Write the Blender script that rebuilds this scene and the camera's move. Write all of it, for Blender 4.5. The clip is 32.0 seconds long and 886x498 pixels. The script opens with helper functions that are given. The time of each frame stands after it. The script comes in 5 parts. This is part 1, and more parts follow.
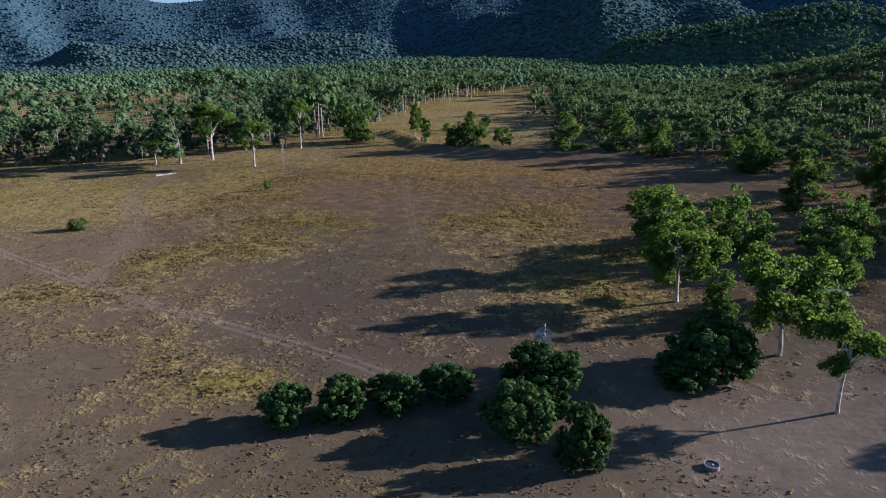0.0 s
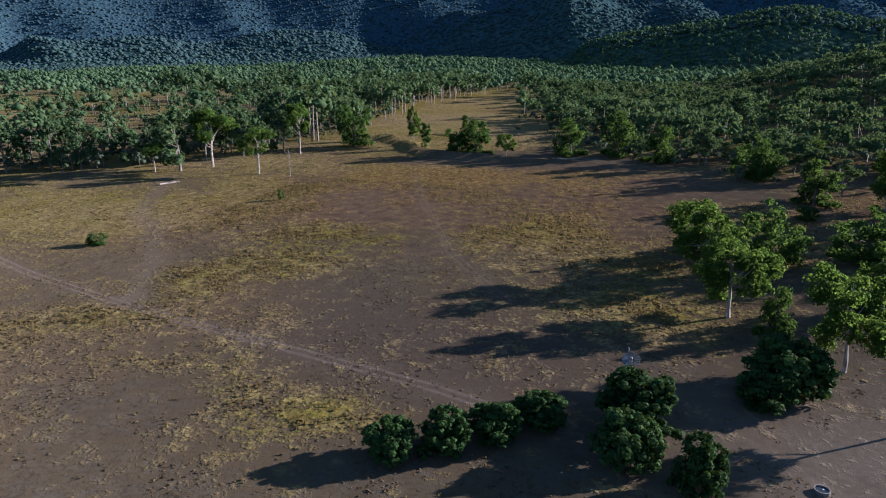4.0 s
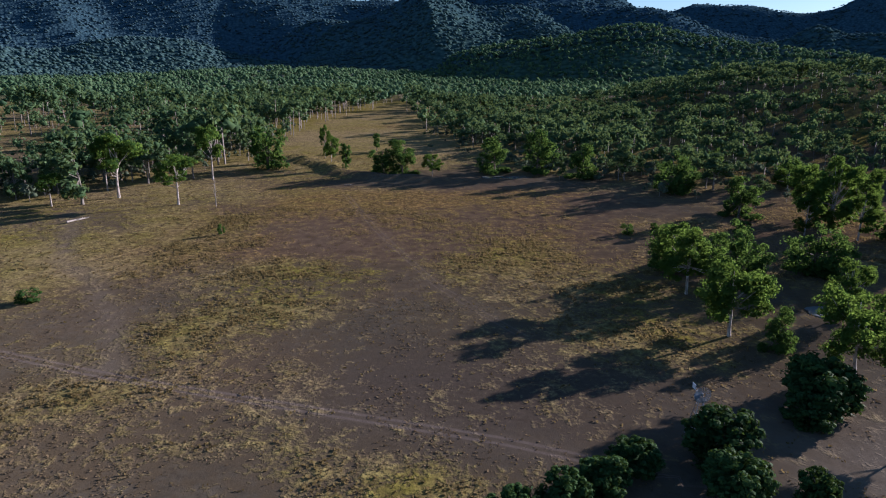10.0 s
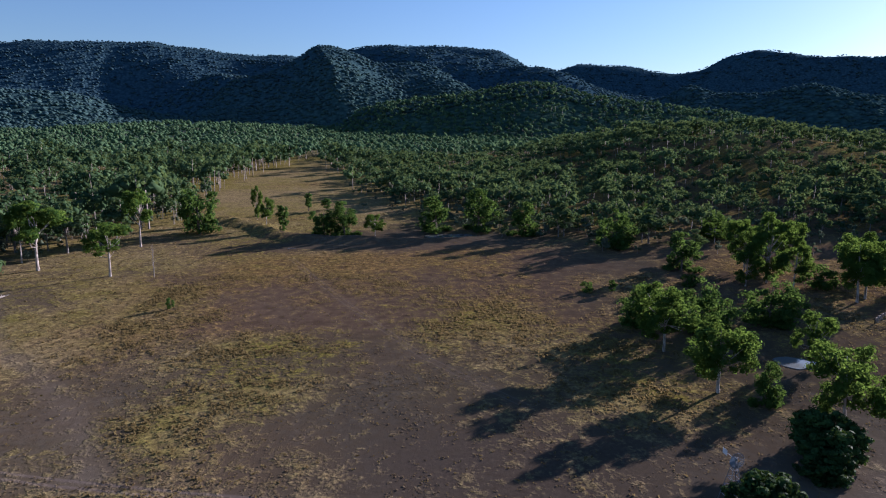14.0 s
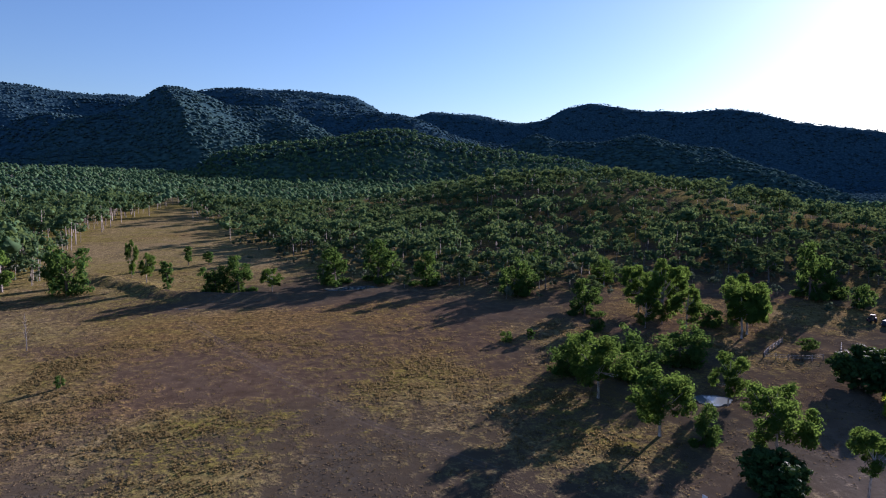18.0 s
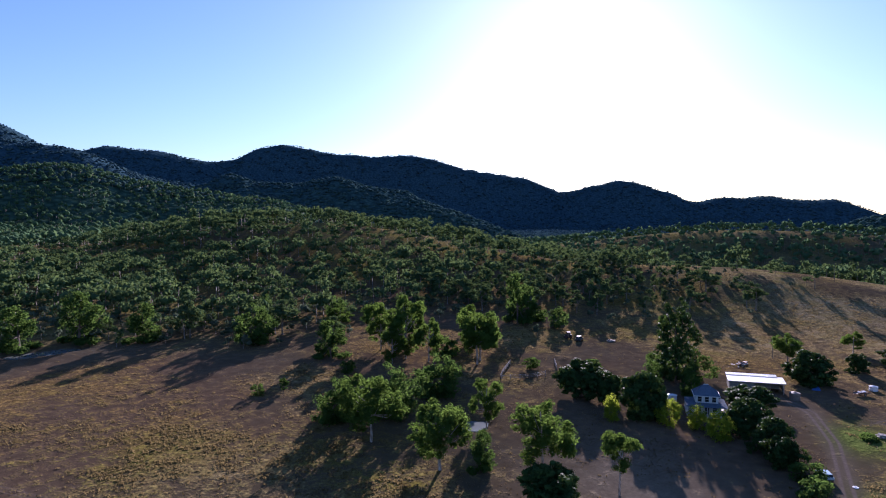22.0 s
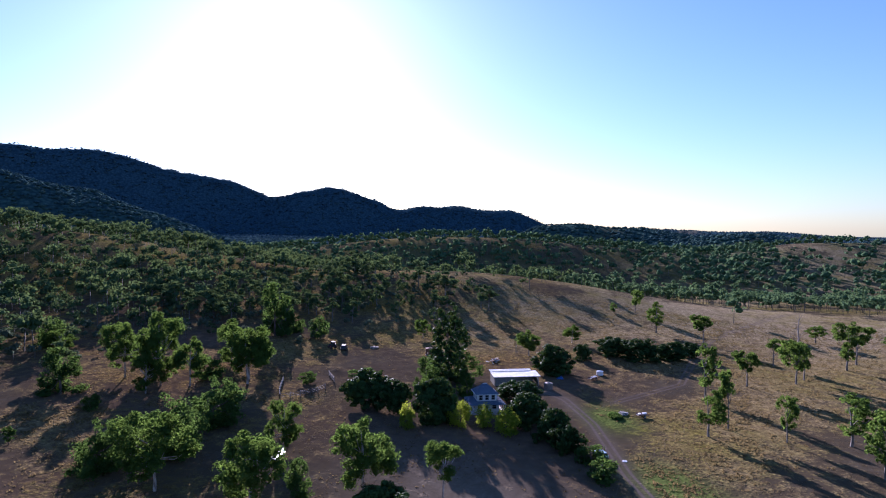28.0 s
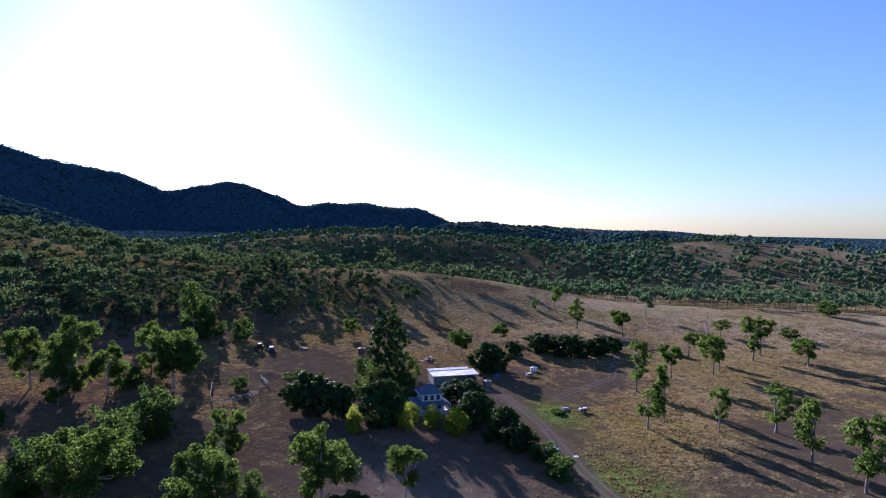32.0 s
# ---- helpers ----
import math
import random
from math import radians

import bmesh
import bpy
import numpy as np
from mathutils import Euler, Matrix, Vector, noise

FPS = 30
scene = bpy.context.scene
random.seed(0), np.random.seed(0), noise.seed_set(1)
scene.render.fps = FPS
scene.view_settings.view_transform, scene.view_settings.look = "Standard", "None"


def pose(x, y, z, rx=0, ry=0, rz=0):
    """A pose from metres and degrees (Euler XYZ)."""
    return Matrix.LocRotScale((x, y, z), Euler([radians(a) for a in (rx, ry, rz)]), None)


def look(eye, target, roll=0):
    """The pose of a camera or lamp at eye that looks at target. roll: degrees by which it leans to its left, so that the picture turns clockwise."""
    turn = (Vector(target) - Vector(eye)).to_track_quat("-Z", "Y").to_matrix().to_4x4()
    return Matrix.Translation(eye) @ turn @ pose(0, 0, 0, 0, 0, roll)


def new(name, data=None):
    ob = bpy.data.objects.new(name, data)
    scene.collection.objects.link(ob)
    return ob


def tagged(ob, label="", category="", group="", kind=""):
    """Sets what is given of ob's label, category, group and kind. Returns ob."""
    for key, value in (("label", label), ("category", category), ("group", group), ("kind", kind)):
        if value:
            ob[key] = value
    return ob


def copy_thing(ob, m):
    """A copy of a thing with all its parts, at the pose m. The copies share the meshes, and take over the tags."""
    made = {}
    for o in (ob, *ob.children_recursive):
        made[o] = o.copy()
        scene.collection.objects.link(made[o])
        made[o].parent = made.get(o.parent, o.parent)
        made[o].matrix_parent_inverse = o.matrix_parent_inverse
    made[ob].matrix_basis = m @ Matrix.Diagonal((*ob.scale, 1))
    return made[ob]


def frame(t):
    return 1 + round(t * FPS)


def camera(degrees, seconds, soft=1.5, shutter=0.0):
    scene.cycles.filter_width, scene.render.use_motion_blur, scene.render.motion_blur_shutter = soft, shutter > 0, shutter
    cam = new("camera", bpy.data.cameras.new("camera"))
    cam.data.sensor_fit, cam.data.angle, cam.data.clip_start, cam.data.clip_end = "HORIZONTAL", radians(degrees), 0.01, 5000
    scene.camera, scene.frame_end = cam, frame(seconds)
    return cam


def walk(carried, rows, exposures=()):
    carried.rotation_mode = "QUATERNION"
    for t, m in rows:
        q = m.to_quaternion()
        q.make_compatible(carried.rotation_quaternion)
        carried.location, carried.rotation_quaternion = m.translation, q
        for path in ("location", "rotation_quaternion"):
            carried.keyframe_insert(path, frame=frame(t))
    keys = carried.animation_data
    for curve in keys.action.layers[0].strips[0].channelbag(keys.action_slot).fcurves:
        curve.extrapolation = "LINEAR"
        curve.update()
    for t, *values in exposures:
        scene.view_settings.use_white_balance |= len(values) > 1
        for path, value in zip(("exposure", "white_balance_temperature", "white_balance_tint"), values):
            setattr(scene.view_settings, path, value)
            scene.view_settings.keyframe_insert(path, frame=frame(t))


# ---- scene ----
cam = camera(69.44, 32.0, soft=1.1)
PATH = [
    (0, (52.04, 1.93, 34.24), (18.31, 92.44, 8.33), -0.17),
    (0.5, (50.44, 1.49, 34.57), (17.47, 92.26, 8.62), -0.10),
    (1, (48.63, 1.02, 34.96), (16.04, 91.93, 9.02), -0.03),
    (1.5, (47.03, 0.51, 35.38), (14.56, 91.46, 9.40), -0.01),
    (2, (45.22, -0.02, 35.80), (12.84, 90.93, 9.73), 0.06),
    (2.5, (43.54, -0.55, 36.32), (11.20, 90.39, 10.16), 0.12),
    (4.5, (35.45, -1.99, 37.98), (9.20, 90.82, 11.58), 0.16),
    (5, (33.24, -2.24, 38.41), (9.64, 91.26, 11.94), 0.10),
    (5.5, (31.31, -2.48, 38.73), (9.65, 91.48, 12.26), 0.10),
    (6, (29.24, -2.61, 39.18), (8.72, 91.57, 12.53), 0.05),
    (6.5, (27.31, -2.79, 39.48), (7.86, 91.59, 12.74), 0.10),
    (7, (25.15, -2.91, 39.73), (8.37, 91.98, 12.98), 0.12),
    (7.5, (23.13, -2.96, 39.97), (8.64, 92.29, 13.19), 0.15),
    (8, (20.90, -2.98, 40.37), (8.41, 92.54, 13.53), 0.18),
    (8.5, (18.80, -2.83, 40.76), (7.71, 92.83, 13.82), 0.16),
    (9, (16.62, -2.59, 41.12), (6.64, 93.16, 14.06), 0.15),
    (9.5, (14.50, -2.41, 41.49), (5.52, 93.62, 15.06), 0.18),
    (10, (12.28, -2.08, 41.72), (3.84, 94.37, 16.71), 0.29),
    (10.5, (10.25, -1.59, 42.11), (2.45, 95.16, 18.06), 0.30),
    (11, (8.30, -1.19, 42.47), (1.39, 95.88, 19.47), 0.29),
    (11.5, (6.35, -0.88, 42.71), (0.69, 96.51, 20.72), 0.25),
    (12, (4.31, -0.52, 42.98), (0.89, 97.22, 22.12), 0.17),
    (12.5, (2.18, -0.14, 43.31), (0.45, 97.83, 23.32), 0.23),
    (13, (0.00, 0.00, 43.76), (0.00, 98.17, 24.69), 0.24),
    (13.5, (-2.10, 0.25, 44.21), (0.32, 98.55, 26.01), 0.21),
    (14, (-4.15, 0.57, 44.59), (2.53, 98.86, 27.39), 0.17),
    (14.5, (-6.08, 0.98, 45.06), (3.79, 99.13, 28.65), 0.15),
    (16.5, (-15.33, 3.34, 46.37), (7.57, 99.81, 33.37), 0.13),
    (17, (-17.25, 4.03, 46.66), (7.47, 100.16, 34.54), 0.22),
    (17.5, (-18.93, 4.94, 47.01), (7.54, 100.70, 35.63), 0.19),
    (18, (-20.63, 6.04, 47.21), (8.04, 101.27, 36.76), 0.25),
    (18.5, (-22.26, 7.18, 47.27), (9.23, 101.60, 37.65), 0.31),
    (19, (-23.93, 8.49, 47.24), (10.74, 101.88, 38.54), 0.39),
    (19.5, (-25.40, 9.94, 47.11), (11.92, 102.38, 39.27), 0.53),
    (20, (-26.60, 11.40, 47.16), (15.07, 102.03, 40.18), 0.50),
    (20.5, (-27.87, 12.91, 47.28), (18.70, 101.19, 41.04), 0.35),
    (21, (-29.01, 14.45, 47.27), (24.72, 98.61, 41.78), 0.18),
    (21.5, (-29.95, 16.07, 47.17), (31.76, 94.62, 42.38), -0.06),
    (22, (-30.71, 17.69, 47.19), (38.19, 90.04, 43.01), -0.22),
    (22.5, (-31.50, 19.29, 47.24), (41.21, 87.85, 43.51), -0.30),
    (23, (-32.23, 20.94, 47.38), (43.36, 86.34, 44.17), -0.30),
    (23.5, (-33.07, 22.68, 47.42), (44.15, 86.15, 44.70), -0.17),
    (24, (-34.01, 24.61, 47.41), (45.30, 85.47, 44.91), -0.09),
    (24.5, (-34.95, 26.64, 47.47), (46.43, 84.70, 44.87), -0.01),
    (26.5, (-36.55, 33.56, 48.01), (52.50, 78.94, 44.81), 0.28),
    (27, (-36.58, 35.17, 47.89), (54.97, 75.25, 44.62), 0.29),
    (27.5, (-36.70, 36.70, 47.81), (55.98, 74.11, 44.52), 0.37),
    (28, (-36.63, 38.21, 47.78), (56.92, 73.37, 44.51), 0.44),
    (28.5, (-36.57, 39.59, 47.78), (57.83, 72.41, 44.49), 0.48),
    (29, (-36.42, 40.86, 47.75), (58.59, 71.86, 44.43), 0.55),
    (29.5, (-36.42, 42.06, 47.72), (58.97, 71.89, 44.36), 0.60),
    (30, (-36.53, 43.46, 47.65), (59.37, 71.61, 44.33), 0.68),
    (30.5, (-36.62, 44.93, 47.60), (59.78, 71.30, 44.23), 0.79),
    (31, (-36.63, 46.32, 47.71), (60.35, 70.48, 44.28), 0.77),
    (31.5, (-36.57, 47.84, 47.71), (60.87, 70.03, 44.21), 0.79),
    (32, (-36.40, 49.47, 47.69), (61.35, 70.23, 44.16), 0.86),
]
LOOKS = [(0, 1.63, 5250, 26), (9, 1.46, 5250, 27), (14, 1.43, 5200, 31), (17, 1.47, 5200, 34), (20, 1.53, 5200, 37), (24, 1.7, 5050, 40), (28, 1.71, 4950, 41), (32, 1.65, 4950, 40)]
walk(cam, [(t, look(eye, target, roll)) for t, eye, target, roll in PATH], LOOKS)

# ---- light ----
SUN_AZ, SUN_EL = 55.5, 16.5
world = bpy.data.worlds.new("sky")
scene.world = world
world.use_nodes = True
wn = world.node_tree
wn.nodes.clear()
sky = wn.nodes.new("ShaderNodeTexSky")
sky.sky_type, sky.sun_disc = "NISHITA", False
sky.sun_elevation, sky.sun_rotation = radians(SUN_EL), radians(SUN_AZ)
sky.altitude, sky.air_density, sky.dust_density, sky.ozone_density = 200, 1.15, 0.4, 1.6
back = wn.nodes.new("ShaderNodeBackground")
back.inputs["Strength"].default_value = 0.040
out = wn.nodes.new("ShaderNodeOutputWorld")
clear = wn.nodes.new("ShaderNodeMix")
clear.data_type, clear.blend_type = "RGBA", "MULTIPLY"
clear.inputs[0].default_value = 1.0
clear.inputs[7].default_value = (0.83, 0.98, 1.06, 1)  # clear winter air
wn.links.new(sky.outputs[0], clear.inputs[6])
wn.links.new(clear.outputs[2], back.inputs["Color"])
wn.links.new(back.outputs[0], out.inputs["Surface"])

sun = new("sun", bpy.data.lights.new("sun", "SUN"))
sun.data.energy, sun.data.angle, sun.data.color = 5.0, radians(0.53), (1.0, 0.845, 0.66)
sun_way = Vector((math.sin(radians(SUN_AZ)) * math.cos(radians(SUN_EL)), math.cos(radians(SUN_AZ)) * math.cos(radians(SUN_EL)), math.sin(radians(SUN_EL))))
sun.matrix_world = look(sun_way * 300, (0, 0, 0))

# ---- materials ----
def material(name, rough=0.8):
    m = bpy.data.materials.new(name)
    m.use_nodes = True
    t = m.node_tree
    b = t.nodes["Principled BSDF"]
    b.inputs["Roughness"].default_value = rough
    return m, t, b


def node(t, kind, inputs=(), **props):
    n = t.nodes.new(kind)
    if kind == "ShaderNodeTexNoise":
        n.noise_dimensions = "3D"
    for key, value in props.items():
        if key == "data_type":
            n.data_type = value
        elif key == "operation":
            n.operation = value
        elif key == "attribute_name":
            n.attribute_name = value
        elif key == "blend_type":
            n.blend_type = value
    for key, value in inputs:
        if hasattr(value, "is_output"):
            t.links.new(value, n.inputs[key])
        else:
            n.inputs[key].default_value = value
    return n


def ramp(t, fac, stops):
    n = t.nodes.new("ShaderNodeValToRGB")
    e = n.color_ramp.elements
    while len(e) < len(stops):
        e.new(0.5)
    for k, (p, c) in enumerate(stops):
        e[k].position, e[k].color = p, (*c, 1) if len(c) == 3 else c
    t.links.new(fac, n.inputs[0])
    return n.outputs[0]


def mix(t, fac, a, b, blend="MIX"):
    n = t.nodes.new("ShaderNodeMix")
    n.data_type, n.blend_type = "RGBA", blend
    for key, value in ((0, fac), (6, a), (7, b)):
        if hasattr(value, "is_output"):
            t.links.new(value, n.inputs[key])
        else:
            n.inputs[key].default_value = value if key == 0 else (*value, 1)
    return n.outputs[2]


def calc(t, operation, a, b=0.0, clamp=False):
    n = t.nodes.new("ShaderNodeMath")
    n.operation, n.use_clamp = operation, clamp
    for key, value in ((0, a), (1, b)):
        if hasattr(value, "is_output"):
            t.links.new(value, n.inputs[key])
        else:
            n.inputs[key].default_value = value
    return n.outputs[0]


def grain(t, coords, scale, detail=3.0, rough=0.55):
    return node(t, "ShaderNodeTexNoise", (("Vector", coords), ("Scale", scale), ("Detail", detail), ("Roughness", rough))).outputs[0]


def plain(name, colour, rough=0.7, metal=0.0, spread=0.25, scale=3.0, bumps=0.0):
    """A painted, stone or metal surface with two scales of wear."""
    m, t, b = material(name, rough)
    co = node(t, "ShaderNodeTexCoord").outputs["Object"]
    big, fine = grain(t, co, scale), grain(t, co, scale * 9)
    both = calc(t, "ADD", calc(t, "MULTIPLY", big, 0.65), calc(t, "MULTIPLY", fine, 0.35))
    dark, light = tuple(c * (1 - spread) for c in colour), tuple(min(1, c * (1 + spread)) for c in colour)
    t.links.new(ramp(t, both, ((0.35, dark), (0.65, light))), b.inputs["Base Color"])
    b.inputs["Metallic"].default_value = metal
    if bumps:
        bn = node(t, "ShaderNodeBump", (("Height", fine), ("Strength", bumps), ("Distance", 0.02)))
        t.links.new(bn.outputs[0], b.inputs["Normal"])
    return m


def leaves(name, dark, light, through_light=0.3, rough=0.7, glow=(0.20, 0.32, 0.04), by_tree=0.4):
    """Foliage: varies from leaf to leaf and from tree to tree, and lets some light through."""
    m, t, b = material(name, rough)
    isl = node(t, "ShaderNodeNewGeometry").outputs["Random Per Island"]
    obj = node(t, "ShaderNodeObjectInfo").outputs["Random"]
    tint = node(t, "ShaderNodeAttribute", attribute_name="tint").outputs["Fac"]
    v = calc(t, "ADD", calc(t, "MULTIPLY", isl, 0.25), calc(t, "ADD", calc(t, "MULTIPLY", obj, max(0.05, 0.6 - by_tree)), calc(t, "MULTIPLY", tint, by_tree)))
    col = ramp(t, v, ((0.1, dark), (0.95, light)))
    t.links.new(col, b.inputs["Base Color"])
    b.inputs["Specular IOR Level"].default_value = 0.06
    tr = node(t, "ShaderNodeBsdfTranslucent")
    t.links.new(mix(t, 0.5, col, glow), tr.inputs["Color"])
    mx = node(t, "ShaderNodeMixShader", ((0, through_light), (1, b.outputs[0]), (2, tr.outputs[0])))
    t.links.new(mx.outputs[0], t.nodes["Material Output"].inputs["Surface"])
    return m


def ground_material():
    m, t, b = material("ground", 1.0)
    b.inputs["Specular IOR Level"].default_value = 0.0
    b.inputs["Diffuse Roughness"].default_value = 0.75
    co = node(t, "ShaderNodeNewGeometry").outputs["Position"]
    grass = node(t, "ShaderNodeAttribute", attribute_name="grass").outputs["Fac"]
    green = node(t, "ShaderNodeAttribute", attribute_name="green").outputs["Fac"]
    worn = node(t, "ShaderNodeAttribute", attribute_name="worn").outputs["Fac"]
    wood = node(t, "ShaderNodeAttribute", attribute_name="wood").outputs["Fac"]
    big, mid, fine, tiny = grain(t, co, 0.03, 4), grain(t, co, 0.35, 4), grain(t, co, 1.4, 4, 0.65), grain(t, co, 6.0, 3, 0.7)
    dirt = ramp(t, calc(t, "ADD", calc(t, "MULTIPLY", big, 0.45), calc(t, "MULTIPLY", mid, 0.55)), ((0.35, (0.076, 0.065, 0.046)), (0.65, (0.132, 0.115, 0.083))))
    dirt = mix(t, node(t, "ShaderNodeMapRange", (("Value", fine), (1, 0.42), (2, 0.66))).outputs[0], dirt, (0.053, 0.044, 0.030))
    dirt = mix(t, node(t, "ShaderNodeMapRange", (("Value", grain(t, co, 2.6, 2)), (1, 0.60), (2, 0.72), (4, 0.5))).outputs[0], dirt, (0.105, 0.082, 0.055))
    dirt = mix(t, node(t, "ShaderNodeMapRange", (("Value", calc(t, "ADD", calc(t, "MULTIPLY", grain(t, co, 0.6, 5, 0.7), 0.8), calc(t, "MULTIPLY", grass, 0.5))), (1, 0.32), (2, 0.54), (4, 0.78))).outputs[0], dirt, (0.092, 0.070, 0.040))
    # Darker earth colour in one patch of the paddock.
    dirt = mix(t, calc(t, "MULTIPLY", node(t, "ShaderNodeAttribute", attribute_name="trodden").outputs["Fac"], calc(t, "ADD", mid, 0.3), True), dirt, ramp(t, fine, ((0.3, (0.052, 0.040, 0.030)), (0.7, (0.096, 0.077, 0.058)))))
    dirt = mix(t, calc(t, "MULTIPLY", node(t, "ShaderNodeAttribute", attribute_name="rust").outputs["Fac"], 0.8), dirt, ramp(t, mid, ((0.3, (0.084, 0.056, 0.035)), (0.7, (0.152, 0.104, 0.067)))))
    straw = ramp(t, fine, ((0.3, (0.140, 0.108, 0.050)), (0.7, (0.310, 0.245, 0.115))))
    olive = ramp(t, fine, ((0.3, (0.088, 0.078, 0.017)), (0.7, (0.22, 0.19, 0.042))))
    russet = ramp(t, fine, ((0.3, (0.105, 0.068, 0.024)), (0.7, (0.275, 0.190, 0.066))))
    straw = mix(t, node(t, "ShaderNodeAttribute", attribute_name="bleached").outputs["Fac"], straw, ramp(t, fine, ((0.3, (0.215, 0.172, 0.098)), (0.7, (0.440, 0.365, 0.225)))))
    straw = mix(t, node(t, "ShaderNodeAttribute", attribute_name="rust").outputs["Fac"], straw, russet)
    mixed = calc(t, "ADD", green, calc(t, "MULTIPLY", calc(t, "SUBTRACT", grain(t, co, 0.13, 3), 0.5), 1.8), True)
    herb = mix(t, mixed, straw, olive)
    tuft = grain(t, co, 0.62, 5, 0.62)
    # Gaps between tufts darkened: bare soil and painted shade together.
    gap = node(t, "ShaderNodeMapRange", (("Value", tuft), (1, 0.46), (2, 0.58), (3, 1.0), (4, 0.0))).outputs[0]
    gap_shade = calc(t, "ADD", calc(t, "MULTIPLY", node(t, "ShaderNodeAttribute", attribute_name="rust").outputs["Fac"], 0.22), 0.36)
    herb = mix(t, calc(t, "MULTIPLY", gap, gap_shade), herb, (0.050, 0.033, 0.020))
    cover = calc(t, "ADD", grass, calc(t, "MULTIPLY", calc(t, "SUBTRACT", calc(t, "ADD", calc(t, "MULTIPLY", fine, 0.42), calc(t, "MULTIPLY", mid, 0.85)), 0.635), 2.6))
    cover = node(t, "ShaderNodeMapRange", (("Value", cover), (1, 0.22), (2, 0.88))).outputs[0]
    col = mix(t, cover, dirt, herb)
    t.links.new(calc(t, "SUBTRACT", 0.5, calc(t, "MULTIPLY", cover, 0.4)), b.inputs["Diffuse Roughness"])
    col = mix(t, worn, col, ramp(t, fine, ((0.3, (0.110, 0.089, 0.064)), (0.7, (0.168, 0.138, 0.102)))))
    chalk = node(t, "ShaderNodeAttribute", attribute_name="chalk").outputs["Fac"]
    col = mix(t, calc(t, "MULTIPLY", chalk, calc(t, "ADD", calc(t, "MULTIPLY", mid, 1.2), 0.1), True), col, ramp(t, fine, ((0.3, (0.172, 0.144, 0.104)), (0.7, (0.235, 0.198, 0.146)))))
    lawn = node(t, "ShaderNodeAttribute", attribute_name="lawn").outputs["Fac"]
    col = mix(t, calc(t, "MULTIPLY", lawn, calc(t, "ADD", mid, 0.6), True), col, ramp(t, fine, ((0.3, (0.060, 0.085, 0.020)), (0.7, (0.13, 0.16, 0.042)))))
    pale = ramp(t, fine, ((0.3, (0.13, 0.103, 0.083)), (0.7, (0.19, 0.155, 0.128))))
    for line, gauge, width, bare in (("main_track", 0.7, 0.44, 0.55), ("drive", 0.85, 0.5, 0.85), ("ruts", 0.7, 0.22, 0.3), ("east_track", 0.9, 0.5, 0.55)):
        side = calc(t, "ABSOLUTE", node(t, "ShaderNodeAttribute", attribute_name=line).outputs["Fac"])
        off = calc(t, "ABSOLUTE", calc(t, "SUBTRACT", side, gauge))
        rut = node(t, "ShaderNodeMapRange", (("Value", calc(t, "ADD", off, calc(t, "MULTIPLY", calc(t, "SUBTRACT", fine, 0.5), 0.5))), (1, width), (2, width * 0.35), (3, 0.0), (4, bare))).outputs[0]
        col = mix(t, rut, col, pale)
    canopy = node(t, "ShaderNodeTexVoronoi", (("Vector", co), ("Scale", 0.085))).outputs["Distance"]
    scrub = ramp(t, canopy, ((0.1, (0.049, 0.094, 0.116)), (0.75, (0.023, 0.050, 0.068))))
    # Haze painted into the far ground: scrub turns from green to blue with distance.
    haze_clear = node(t, "ShaderNodeMapRange", (("Value", node(t, "ShaderNodeVectorMath", ((0, co),), operation="LENGTH").outputs["Value"]), (1, 1100.0), (2, 2400.0), (3, 1.0), (4, 0.0))).outputs[0]
    scrub = mix(t, haze_clear, scrub, ramp(t, canopy, ((0.1, (0.070, 0.122, 0.082)), (0.75, (0.026, 0.052, 0.036)))))
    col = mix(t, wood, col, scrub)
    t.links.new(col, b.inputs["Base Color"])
    rel = calc(t, "ADD", calc(t, "MULTIPLY", tuft, calc(t, "ADD", calc(t, "MULTIPLY", cover, 0.8), 0.15)), calc(t, "MULTIPLY", tiny, 0.12))
    rel = calc(t, "SUBTRACT", rel, calc(t, "MULTIPLY", calc(t, "MULTIPLY", canopy, wood), 9.0))
    bn = node(t, "ShaderNodeBump", (("Height", rel), ("Strength", 0.75), ("Distance", 0.4)))
    t.links.new(bn.outputs[0], b.inputs["Normal"])
    return m


def bark_material(name, pale, dark):
    m, t, b = material(name, 0.85)
    co = node(t, "ShaderNodeTexCoord").outputs["Object"]
    n = grain(t, node(t, "ShaderNodeMapping", (("Vector", co), ("Scale", (2.5, 2.5, 0.7)))).outputs[0], 1.3, 4)
    t.links.new(ramp(t, n, ((0.38, dark), (0.6, pale))), b.inputs["Base Color"])
    return m


def water_material():
    m, t, b = material("water", 0.06)
    b.inputs["Base Color"].default_value = (0.15, 0.17, 0.17, 1)
    b.inputs["IOR"].default_value = 1.33
    co = node(t, "ShaderNodeTexCoord").outputs["Object"]
    bn = node(t, "ShaderNodeBump", (("Height", grain(t, co, 2.2)), ("Strength", 0.08), ("Distance", 0.05)))
    t.links.new(bn.outputs[0], b.inputs["Normal"])
    return m


